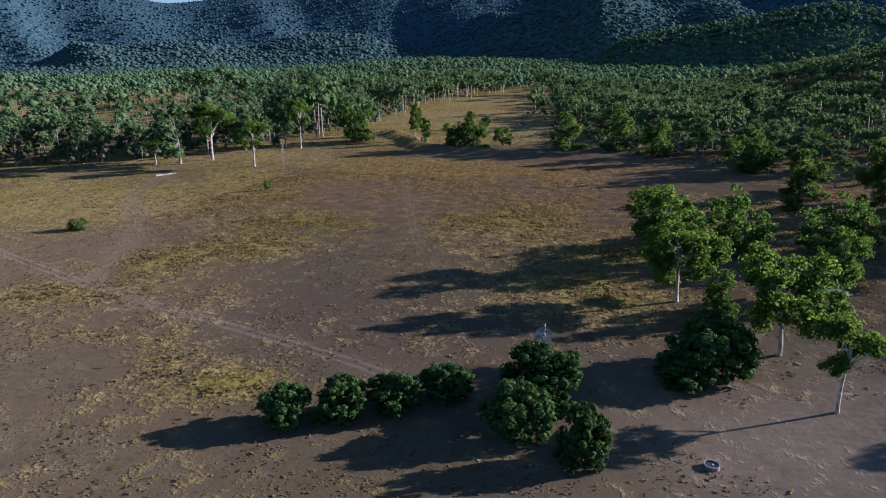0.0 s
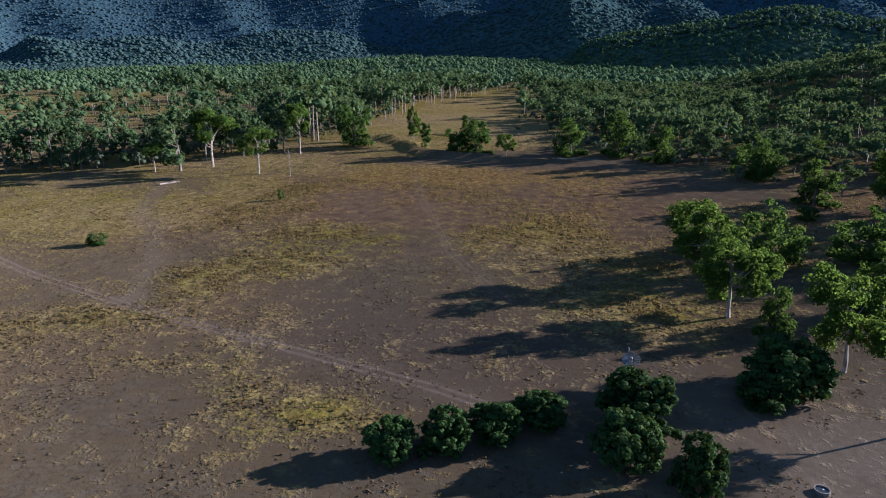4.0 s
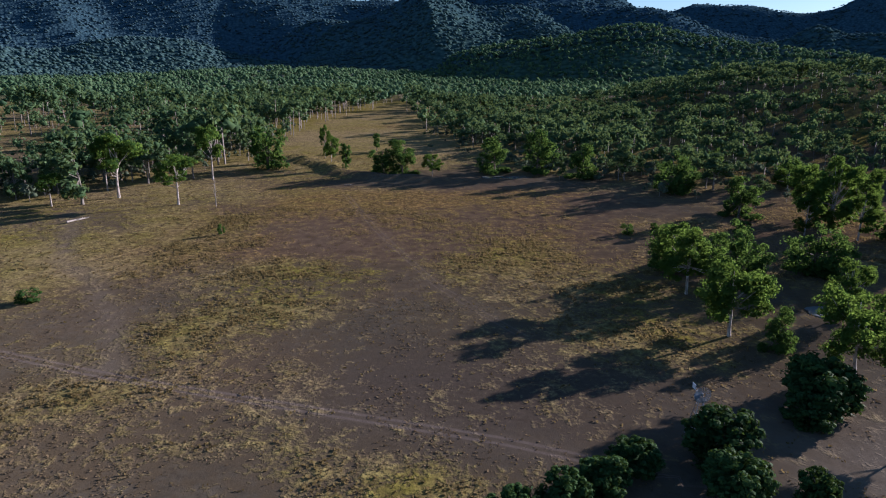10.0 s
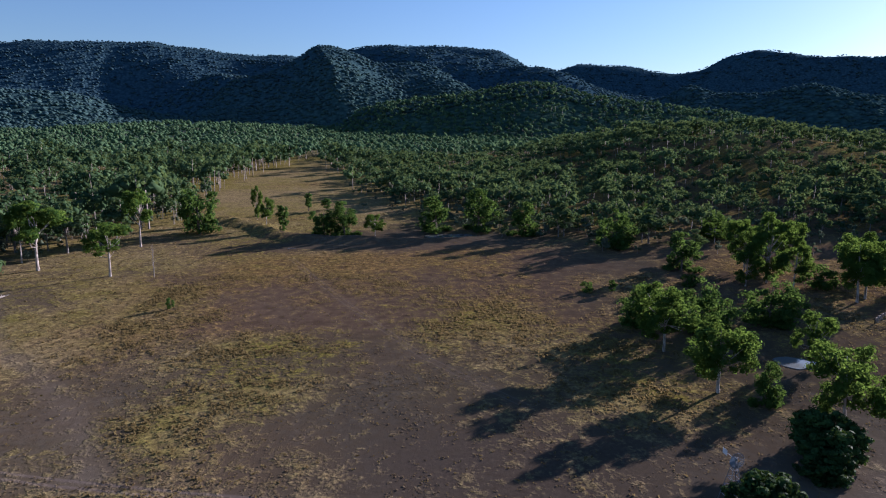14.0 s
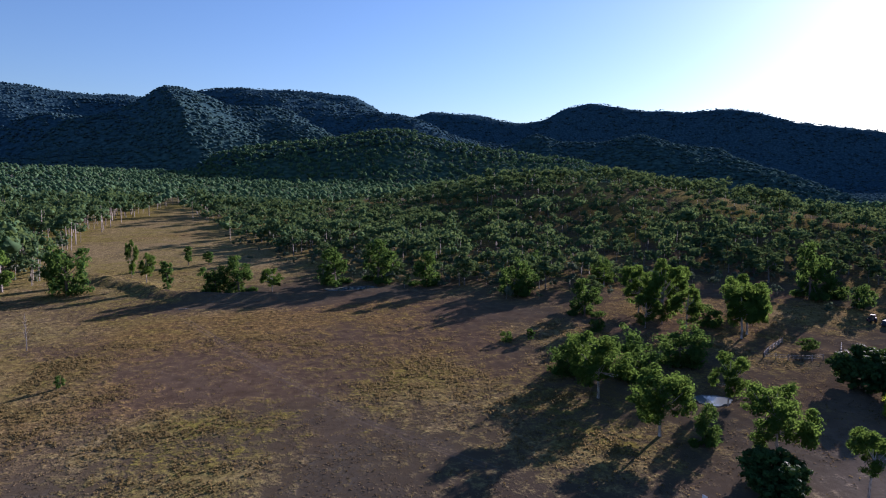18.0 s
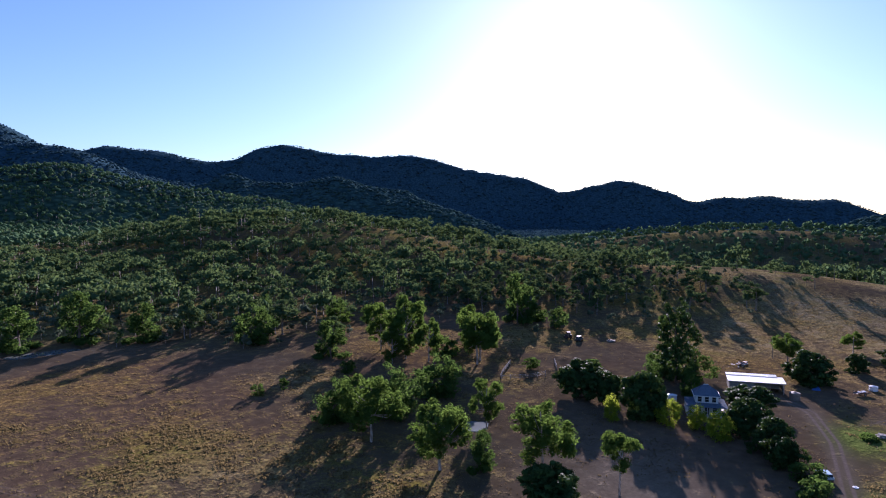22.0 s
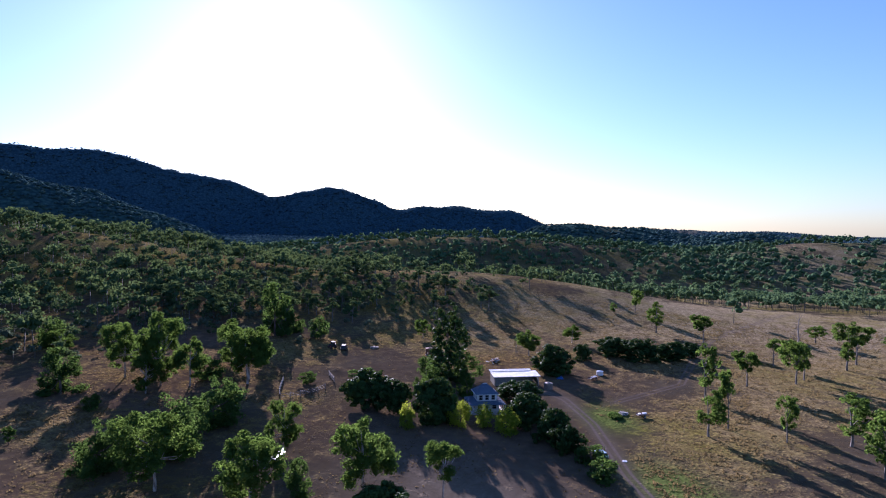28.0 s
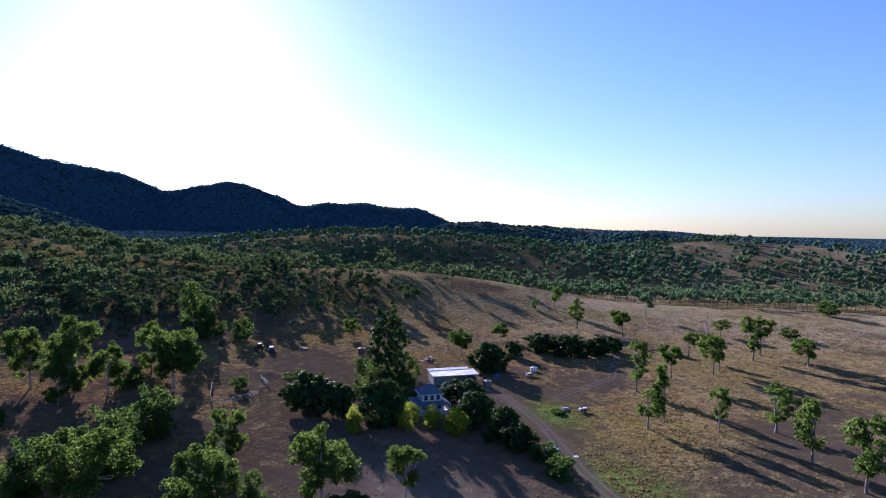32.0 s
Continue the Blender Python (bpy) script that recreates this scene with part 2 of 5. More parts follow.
GROUND = ground_material()
GUM_LEAF = leaves("gum_leaf", (0.020, 0.050, 0.014), (0.068, 0.130, 0.030), 0.46, 0.7, (0.27, 0.41, 0.055))
ROUND_LEAF = leaves("dense_leaf", (0.017, 0.046, 0.015), (0.058, 0.112, 0.030), 0.38, 0.7, (0.22, 0.35, 0.055))
MANGO_LEAF = leaves("mango_leaf", (0.010, 0.028, 0.010), (0.060, 0.118, 0.037), 0.12, 0.6)
MANGO_LEAF.node_tree.nodes["Principled BSDF"].inputs["Specular IOR Level"].default_value = 0.015
LIME_LEAF = leaves("garden_leaf", (0.070, 0.125, 0.014), (0.235, 0.31, 0.03), 0.55, 0.7, (0.54, 0.62, 0.05))
WOOD_LEAF = leaves("bush_leaf", (0.030, 0.062, 0.030), (0.088, 0.142, 0.064), 0.26, 0.9, (0.22, 0.30, 0.07), 0.7)
VALLEY_LEAF = leaves("valley_leaf", (0.040, 0.082, 0.044), (0.096, 0.158, 0.078), 0.28, 0.9, (0.20, 0.30, 0.10), 0.7)
# Distance haze put into the leaf colour: blue far off, green near.
HAZY_LEAF = leaves("hazy_range_leaf", (0.039, 0.076, 0.104), (0.056, 0.100, 0.068), 0.20, 0.9, (0.10, 0.19, 0.15), 0.55)
SCRUB_LEAF = leaves("scrub_leaf", (0.050, 0.072, 0.046), (0.125, 0.155, 0.105), 0.3, 0.9, (0.18, 0.24, 0.12), 0.6)
for leaf in (WOOD_LEAF, VALLEY_LEAF, HAZY_LEAF, SCRUB_LEAF, GUM_LEAF, ROUND_LEAF, LIME_LEAF):
    leaf.node_tree.nodes["Principled BSDF"].inputs["Specular IOR Level"].default_value = 0.0
STRAW = leaves("dry_grass", (0.085, 0.066, 0.026), (0.205, 0.162, 0.064), 0.4, 0.85, (0.28, 0.21, 0.085))
WITHERED = leaves("withered_grass", (0.120, 0.090, 0.054), (0.270, 0.208, 0.112), 0.5, 0.9, (0.18, 0.14, 0.07))
PALE_BARK = bark_material("pale_bark", (0.40, 0.365, 0.32), (0.17, 0.14, 0.115))
WOOD_BARK = bark_material("bush_bark", (0.20, 0.18, 0.15), (0.09, 0.076, 0.064))
DARK_BARK = bark_material("dark_bark", (0.16, 0.12, 0.09), (0.06, 0.045, 0.035))
GREY_WOOD = plain("grey_timber", (0.25, 0.22, 0.19), 0.9, spread=0.35, bumps=0.4)
WATER = water_material()
DARK_WATER = plain("trough_water", (0.03, 0.034, 0.03), 0.12, 0, 0.2, 2.0)


# ---- lie of the land ----
def soft(v, w):
    """A smooth ramp: 0 below zero, v above it."""
    return w * np.logaddexp(0.0, v / w)


def bump(x, y, cx, cy, rx, ry, turn, height):
    """One rounded hill; turn: degrees by which its long axis leans from x towards y."""
    c, s = math.cos(radians(turn)), math.sin(radians(turn))
    u, v = ((x - cx) * c + (y - cy) * s) / rx, (-(x - cx) * s + (y - cy) * c) / ry
    return height * np.exp(-(u * u + v * v))


def around(az, dist):
    """The place at a bearing (degrees, clockwise from +y) and distance from the paddock's middle."""
    return dist * math.sin(radians(az)), dist * math.cos(radians(az))


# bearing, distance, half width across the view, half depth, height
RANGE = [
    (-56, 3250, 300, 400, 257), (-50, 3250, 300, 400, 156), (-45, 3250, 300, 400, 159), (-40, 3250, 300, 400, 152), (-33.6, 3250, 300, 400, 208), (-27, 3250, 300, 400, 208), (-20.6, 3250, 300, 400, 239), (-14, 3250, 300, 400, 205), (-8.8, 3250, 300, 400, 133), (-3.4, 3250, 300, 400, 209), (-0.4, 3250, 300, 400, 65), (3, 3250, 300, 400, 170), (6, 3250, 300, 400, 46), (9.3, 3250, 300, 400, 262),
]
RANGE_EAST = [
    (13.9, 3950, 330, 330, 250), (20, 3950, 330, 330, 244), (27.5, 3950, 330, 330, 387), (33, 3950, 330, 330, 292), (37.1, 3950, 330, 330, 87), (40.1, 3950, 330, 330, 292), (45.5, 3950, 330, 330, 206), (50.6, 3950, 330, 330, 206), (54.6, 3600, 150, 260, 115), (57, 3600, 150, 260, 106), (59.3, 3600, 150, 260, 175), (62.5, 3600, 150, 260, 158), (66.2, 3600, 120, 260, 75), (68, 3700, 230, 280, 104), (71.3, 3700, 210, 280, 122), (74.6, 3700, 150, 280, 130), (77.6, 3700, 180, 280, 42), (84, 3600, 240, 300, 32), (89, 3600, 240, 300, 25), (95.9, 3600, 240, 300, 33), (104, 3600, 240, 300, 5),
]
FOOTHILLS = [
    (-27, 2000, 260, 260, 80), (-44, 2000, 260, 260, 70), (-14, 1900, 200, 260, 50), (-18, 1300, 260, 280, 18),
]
# crests of the spurs that run down from the range
LEFT_SPUR = [(-630, 2430, 248), (-460, 2370, 250), (-300, 2340, 287), (-150, 2300, 340), (-50, 2210, 322), (40, 2060, 266), (100, 1900, 216), (160, 1700, 146)]
MIDDLE_SPUR = [(140, 2950, 447), (290, 2840, 417), (480, 2660, 370), (590, 2540, 305), (660, 2360, 241), (710, 2190, 187)]
FRONT_SPUR = [(20, 1460, 72), (100, 1350, 114), (150, 1300, 131), (210, 1270, 138), (260, 1250, 131), (330, 1220, 119), (400, 1170, 104), (470, 1100, 85), (510, 1030, 63)]
EAST_SPUR = [(590, 2020, 166), (710, 1920, 168), (820, 1820, 169), (880, 1740, 154), (950, 1700, 137), (1010, 1600, 143), (1060, 1510, 133), (1080, 1370, 103), (1080, 1230, 74)]


def crest_over(x, y, line, fall=0.46, round_top=110.0):
    """Height of a ridge under a line of crest points, falling off to both sides."""
    best = np.full(np.shape(x), -1e4)
    for (ax, ay, az), (bx, by, bz) in zip(line, line[1:]):
        dx, dy = bx - ax, by - ay
        k = np.clip(((x - ax) * dx + (y - ay) * dy) / (dx * dx + dy * dy), 0, 1)
        d = np.hypot(x - ax - k * dx, y - ay - k * dy)
        best = np.maximum(best, az + k * (bz - az) - fall * (np.hypot(d, round_top) - round_top))
    return best



def height_of(x, y):
    """The lie of the land, in metres, at x and y (arrays)."""
    x, y = np.asarray(x, float), np.asarray(y, float)
    r = np.hypot(x, y)
    z = -1.6 + 0.05 * soft(y - 78, 20) - 0.016 * soft(y - 520, 80)
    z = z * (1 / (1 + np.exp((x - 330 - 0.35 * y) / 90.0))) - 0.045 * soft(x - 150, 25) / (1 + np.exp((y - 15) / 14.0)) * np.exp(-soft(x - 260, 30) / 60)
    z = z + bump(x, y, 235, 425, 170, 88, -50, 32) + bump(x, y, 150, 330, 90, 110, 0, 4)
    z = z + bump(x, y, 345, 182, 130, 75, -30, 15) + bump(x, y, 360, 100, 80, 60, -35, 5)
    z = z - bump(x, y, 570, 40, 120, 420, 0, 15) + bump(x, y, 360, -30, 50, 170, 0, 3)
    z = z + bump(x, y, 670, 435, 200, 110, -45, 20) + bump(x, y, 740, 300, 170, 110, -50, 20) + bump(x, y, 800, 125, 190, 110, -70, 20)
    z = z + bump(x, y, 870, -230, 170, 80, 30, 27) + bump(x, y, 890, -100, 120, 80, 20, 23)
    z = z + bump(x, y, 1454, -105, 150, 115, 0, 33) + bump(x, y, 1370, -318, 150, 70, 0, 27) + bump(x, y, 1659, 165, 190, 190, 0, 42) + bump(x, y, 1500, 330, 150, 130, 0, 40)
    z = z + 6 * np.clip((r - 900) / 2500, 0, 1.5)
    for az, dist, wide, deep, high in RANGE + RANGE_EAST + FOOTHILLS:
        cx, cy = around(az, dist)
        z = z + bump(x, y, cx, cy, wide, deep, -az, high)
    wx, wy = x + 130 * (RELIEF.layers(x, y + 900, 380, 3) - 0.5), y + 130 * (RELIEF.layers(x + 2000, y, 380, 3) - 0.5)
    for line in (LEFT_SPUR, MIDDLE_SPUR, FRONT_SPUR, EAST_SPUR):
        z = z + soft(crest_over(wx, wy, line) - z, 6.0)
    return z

# ---- shapes ----
class Noise2:
    """Smooth value noise on the plane, for whole arrays at once."""

    def __init__(self, seed):
        self.table = np.random.RandomState(seed).rand(256, 256)

    def __call__(self, x, y, size):
        u, v = np.asarray(x, float) / size, np.asarray(y, float) / size
        i, j = np.floor(u).astype(int), np.floor(v).astype(int)
        a, b = u - i, v - j
        a, b = a * a * (3 - 2 * a), b * b * (3 - 2 * b)
        g = lambda p, q: self.table[p & 255, q & 255]
        return (g(i, j) * (1 - a) + g(i + 1, j) * a) * (1 - b) + (g(i, j + 1) * (1 - a) + g(i + 1, j + 1) * a) * b

    def layers(self, x, y, size, count=4, keep=0.5):
        total, weight, value = 0.0, 1.0, 0.0
        for k in range(count):
            value = value + weight * self(x + 31.7 * k, y - 17.3 * k, size / 2**k)
            total, weight = total + weight, weight * keep
        return value / total


RELIEF, COVER = Noise2(4), Noise2(9)


def mesh_of(name, verts, faces, mat, smooth=False, tint=None):
    """A mesh from arrays: all faces have the same number of corners."""
    me = bpy.data.meshes.new(name)
    verts, faces = np.asarray(verts, np.float32), np.asarray(faces, np.int32)
    n, k = faces.shape
    me.vertices.add(len(verts))
    me.vertices.foreach_set("co", verts.ravel())
    me.loops.add(n * k)
    me.loops.foreach_set("vertex_index", faces.ravel())
    me.polygons.add(n)
    me.polygons.foreach_set("loop_start", np.arange(0, n * k, k, dtype=np.int32))
    if smooth:
        me.polygons.foreach_set("use_smooth", np.ones(n, bool))
    me.materials.append(mat)
    me.update(calc_edges=True)
    if tint is not None:
        me.attributes.new("tint", "FLOAT", "POINT").data.foreach_set("value", np.asarray(tint, np.float32))
    return me


def part(name, bm, mat, parent, label=""):
    """Links a bmesh as one mesh object under a thing or a part."""
    me = bpy.data.meshes.new(name)
    bm.normal_update()
    bm.to_mesh(me)
    bm.free()
    me.materials.append(mat)
    ob = new(name, me)
    ob.parent = parent
    return tagged(ob, label)


def under(name, me, parent, label=""):
    ob = new(name, me)
    ob.parent = parent
    return tagged(ob, label)


def cards(rng, centres, sizes, normals=None, bias=0.6):
    """Bent four-cornered leaf sprays at the centres, facing roughly along the normals."""
    n = len(centres)
    way = rng.normal(size=(n, 3))
    way /= np.linalg.norm(way, axis=1, keepdims=True)
    if normals is not None:
        way = way * (1 - bias) + normals * bias
        way /= np.linalg.norm(way, axis=1, keepdims=True) + 1e-9
    u = np.cross(way, rng.normal(size=(n, 3)))
    u /= np.linalg.norm(u, axis=1, keepdims=True) + 1e-9
    v = np.cross(way, u)
    s = np.asarray(sizes).reshape(-1, 1)
    a, b = s * rng.uniform(0.75, 1.2, (n, 1)), s * rng.uniform(0.4, 0.7, (n, 1))
    bend = s * 0.22
    verts = np.stack([centres - u * a, centres + v * b + way * bend, centres + u * a, centres - v * b + way * bend], 1).reshape(-1, 3)
    return verts, np.arange(4 * n).reshape(n, 4)


def ball_points(rng, n):
    p = rng.normal(size=(n, 3))
    return p / np.linalg.norm(p, axis=1, keepdims=True)


def tube(bm, points, radii, sides=6):
    """A tapering limb through the points."""
    rings = []
    for k, (p, r) in enumerate(zip(points, radii)):
        p = Vector(p)
        way = (Vector(points[min(k + 1, len(points) - 1)]) - Vector(points[max(k - 1, 0)])).normalized()
        u = way.orthogonal().normalized()
        v = way.cross(u)
        rings.append([bm.verts.new(p + (u * math.cos(2 * math.pi * s / sides) + v * math.sin(2 * math.pi * s / sides)) * r) for s in range(sides)])
    for a, b in zip(rings, rings[1:]):
        for s in range(sides):
            bm.faces.new((a[s], a[(s + 1) % sides], b[(s + 1) % sides], b[s]))
    bm.faces.new(rings[-1])
    bm.faces.new(rings[0][::-1])


def box(bm, size, at=(0, 0, 0), turn=0.0, bevel=0.0):
    """A box, standing on at, with eased edges."""
    made = bmesh.ops.create_cube(bm, size=1.0)["verts"]
    bmesh.ops.scale(bm, vec=size, verts=made)
    bmesh.ops.rotate(bm, cent=(0, 0, 0), matrix=Matrix.Rotation(radians(turn), 3, "Z"), verts=made)
    bmesh.ops.translate(bm, vec=(at[0], at[1], at[2] + size[2] / 2), verts=made)
    if bevel:
        edges = list({e for v in made for e in v.link_edges})
        bmesh.ops.bevel(bm, geom=edges, offset=bevel, segments=1, affect="EDGES")


def boxes(*rows, bevel=0.0):
    bm = bmesh.new()
    for size, at in rows:
        box(bm, size, at, 0, bevel)
    return bm


# ---- ground ----
# the edge of the western bush and of the hill's bush, as lines on the plan
WEST_Y = [-400, 60, 150, 172, 190, 227, 276, 351, 426, 579, 640]
WEST_X = [-420, -300, -205, -160, -136, -116, -100, -111, -116, -99, -75]
HILL_Y = [200, 235, 255, 295, 399, 581, 640]
HILL_X = [80, 40, 12, 0, -25, -69, -75]
FOOT_X = [40, 73, 110, 143, 173, 200, 226, 250, 280, 332, 420, 520]
FOOT_Y = [236, 228, 224, 220, 206, 196, 176, 165, 175, 235, 250, 200]
MAIN_TRACK = [(-140, 112), (-78, 89.5), (-52, 82.5), (-32, 78), (-11, 74), (14, 69.3), (30, 65)]
SIDE_TRACK = [(-46, 84), (-57, 101), (-74, 122), (-88, 132), (-97, 146), (-104, 160), (-116, 176)]
RUTS = [(-40, 211), (-21, 167), (0, 125), (10, 111), (17, 102)]
DRIVE = [(60, 24), (81, 41), (96, 48), (126, 58.5), (146, 69), (152, 76)]
EAST_TRACK = [(150, 55), (180, 38), (240, 32), (269, 27), (296, 18), (323, 5), (344, -5), (380, -24)]


def near_line(x, y, line):
    """Distance to a line of points."""
    best = np.full(np.shape(x), 1e9)
    for (ax, ay), (bx, by) in zip(line, line[1:]):
        dx, dy = bx - ax, by - ay
        k = np.clip(((x - ax) * dx + (y - ay) * dy) / (dx * dx + dy * dy), 0, 1)
        best = np.minimum(best, np.hypot(x - ax - k * dx, y - ay - k * dy))
    return best


def beside_line(x, y, line, most=14.0):
    """Distance to the left (+) or right (-) of a line of points, held within most."""
    best, signed = np.full(np.shape(x), 1e9), np.zeros(np.shape(x))
    for (ax, ay), (bx, by) in zip(line, line[1:]):
        dx, dy = bx - ax, by - ay
        k = np.clip(((x - ax) * dx + (y - ay) * dy) / (dx * dx + dy * dy), 0, 1)
        d = np.hypot(x - ax - k * dx, y - ay - k * dy)
        s = np.where(dx * (y - ay) - dy * (x - ax) >= 0, d, -d)
        signed = np.where(d < best, s, signed)
        best = np.minimum(best, d)
    return np.clip(signed, -most, most)


def sigmoid(v):
    return 1 / (1 + np.exp(-np.clip(v, -30, 30)))


def woods_at(x, y):
    """How thick the bush stands, 0 to 1."""
    wob = 16 * (COVER.layers(x, y, 60, 3) - 0.5)
    west = sigmoid((np.interp(y, WEST_Y, WEST_X) + wob - x) / 4)
    deep = np.interp(y, WEST_Y, WEST_X) - x
    west = west * (1 - 0.8 * sigmoid((deep - 50) / 10) * sigmoid((470 - y) / 30))
    west = np.maximum(west, 0)
    front = sigmoid((17 - deep) / 5)
    hill = sigmoid((x - np.interp(y, HILL_Y, HILL_X) + wob) / 4) * sigmoid((y - np.interp(x, FOOT_X, FOOT_Y) + wob) / 7)
    hill = hill * (0.62 + 0.38 * sigmoid((y - np.interp(x, FOOT_X, FOOT_Y) - 45) / 15))
    far = np.maximum(sigmoid((y - 600) / 12), np.clip(bump(x, y, 262, 182, 75, 34, -25, 0.55), 0, 1))
    east = sigmoid((x - 405 - 0.10 * y + 2.6 * wob) / 9) * sigmoid((260 - y) / 12)
    east = np.maximum(east, 0.10 * sigmoid((x - 335) / 12) * sigmoid((120 - y) / 20))
    gaps = np.clip((COVER.layers(x + 900, y, 130, 3) - 0.36) * 6, 0.15, 1)
    knoll = 1 - 0.92 * np.clip(bump(x, y, 858, -230, 140, 48, 30, 1.4) + bump(x, y, 876, -95, 90, 34, 20, 1.4) + bump(x, y, 300, 330, 80, 22, -50, 1.1) + bump(x, y, 645, 415, 130, 20, -45, 1.2) + bump(x, y, 722, 285, 95, 18, -50, 1.1) + bump(x, y, 780, 118, 120, 18, -70, 1.1), 0, 1)
    return np.clip(np.maximum.reduce([west * np.maximum(gaps, 0.95 * front), hill, far, east * np.clip(gaps + 0.35, 0, 1)]), 0, 1) * knoll


def full_height(x, y):
    """The lie of the land with its small relief, gullies, dam bank and pond hollow."""
    r = np.hypot(x, y)
    z = height_of(x, y)
    far = np.clip((r - 700) / 1200, 0, 1)
    arc, out = np.arctan2(x, y) * 3300, r
    spur = 1 - np.abs(2 * RELIEF.layers(arc + 0.25 * out, out * 0.22, 520, 2, 0.45) - 1)
    slope = np.clip(z / 220, 0, 1) * np.clip(1.25 - z / 480, 0.25, 1)
    z = z + far * slope * 150 * (spur - 0.62)
    z = z + far * np.clip(z / 130, 0.05, 1) * (60 * (RELIEF.layers(x, y, 560, 4, 0.55) - 0.5) - 40 * np.abs(RELIEF.layers(x + 5000, y, 300, 3) - 0.5))
    z = z + np.clip(r / 250, 0.3, 1.6) * 1.0 * (RELIEF.layers(x, y + 3000, 70, 4) - 0.5)
    bank = near_line(x, y, DAM_BANK)
    z = z + (0.7 + 1.6 * sigmoid((-6 - x) / 4)) * np.exp(-((bank / 3.2) ** 2))
    z = z - 1.4 * np.exp(-((np.hypot((x - 17) / 13, (y - 248.5) / 6)) ** 4))
    z = z - 1.5 * np.exp(-((np.hypot((x - 76.3) / 5.0, (y - 120.5) / 4.4)) ** 4))
    z = z - bump(x, y, 62, 82, 34, 38, 0, 1.8)
    z = z + bump(x, y, 140.8, 141, 4.5, 2.4, 40, 1.0) + bump(x, y, 126, 135, 4.5, 2.2, 30, 0.9)
    return z


DAM_BANK = [(-82, 285), (-60, 264), (-53, 250), (-40, 241), (-14, 236), (20, 240), (32, 248)]


def ground_z(x, y):
    return float(full_height(np.array([x], float), np.array([y], float))[0])


# grassy patches and bare ground: middle, half width, half depth, turn, strength
PATCHES = [
    (-34, 131, 14, 8, 10, 0.8), (-28, 111, 9, 9, 10, 0.5), (-41, 93, 8, 7, 0, 0.45), (-44, 101, 11, 5, 0, 0.3), (-48, 75, 13, 5, 15, 0.5), (-37, 77, 6, 3, 0, 0.35),
    (-80, 140, 20, 26, 0, 0.45), (-63, 143, 16, 18, 0, 0.35), (18, 146, 14, 22, 0, 0.42), (0, 140, 16, 20, 0, 0.2), (-50, 195, 24, 14, 0, 0.5), (-16, 208, 26, 12, 0, 0.5),
]
PATCHES_EAST = [
    (125, 15, 42, 30, 0, 0.3),     (42, 126, 13, 8, 10, 0.45), (44, 106, 14, 8, 15, 0.5), (6, 59, 7.5, 4, 20, 0.6), (-6, 62, 5, 3, 20, 0.3), (67, 81, 4.5, 2.2, -40, 0.5), (59.8, 63.4, 1.6, 0.9, 0, 0.6), (38, 56, 4, 1.6, 20, 0.4), (-112, 135, 26, 24, 10, 0.6), (113, 34, 14, 12, -20, 0.4),
    (157, 20, 26, 18, -20, 0.45), (300, -38, 70, 45, 0, 0.7), (327, 40, 50, 60, 0, 0.7), (250, 125, 55, 35, -20, 0.4), (315, 150, 60, 40, -20, 0.3), (205, 152, 18, 20, 0, 0.4), (230, 0, 60, 40, 0, 0.35), (-45, 400, 60, 150, 0, 0.8), (128, 160, 50, 24, 20, 0.35), (-64, 66, 14, 8, 0, 0.4),
]
BARE = [
    (-55, 110, 8, 10, 0, 0.3), (-8, 108, 8, 24, 0, 0.25), (3, 86, 22, 14, 5, 0.16), (-66, 100, 9, 9, 0, 0.3), (48, 195, 18, 14, 0, 0.3), (-22, 56, 12, 10, 20, 0.25), (0, 41, 16, 7, 15, 0.35),
    (16, 69, 8, 5, 20, 0.3), (123, 54, 14, 12, 20, 0.4), (161, 137, 14, 20, 0, 0.35), (110, 72, 42, 26, 0, 0.15), (165, 70, 35, 22, 0, 0.35), (0, 246, 60, 12, 0, 0.6), (-20, 231, 50, 8, 5, 0.6), (45, 62, 22, 11, 25, 0.25), (80, 75, 26, 22, 0, 0.3), (118, 118, 60, 42, 0, 0.12),
]


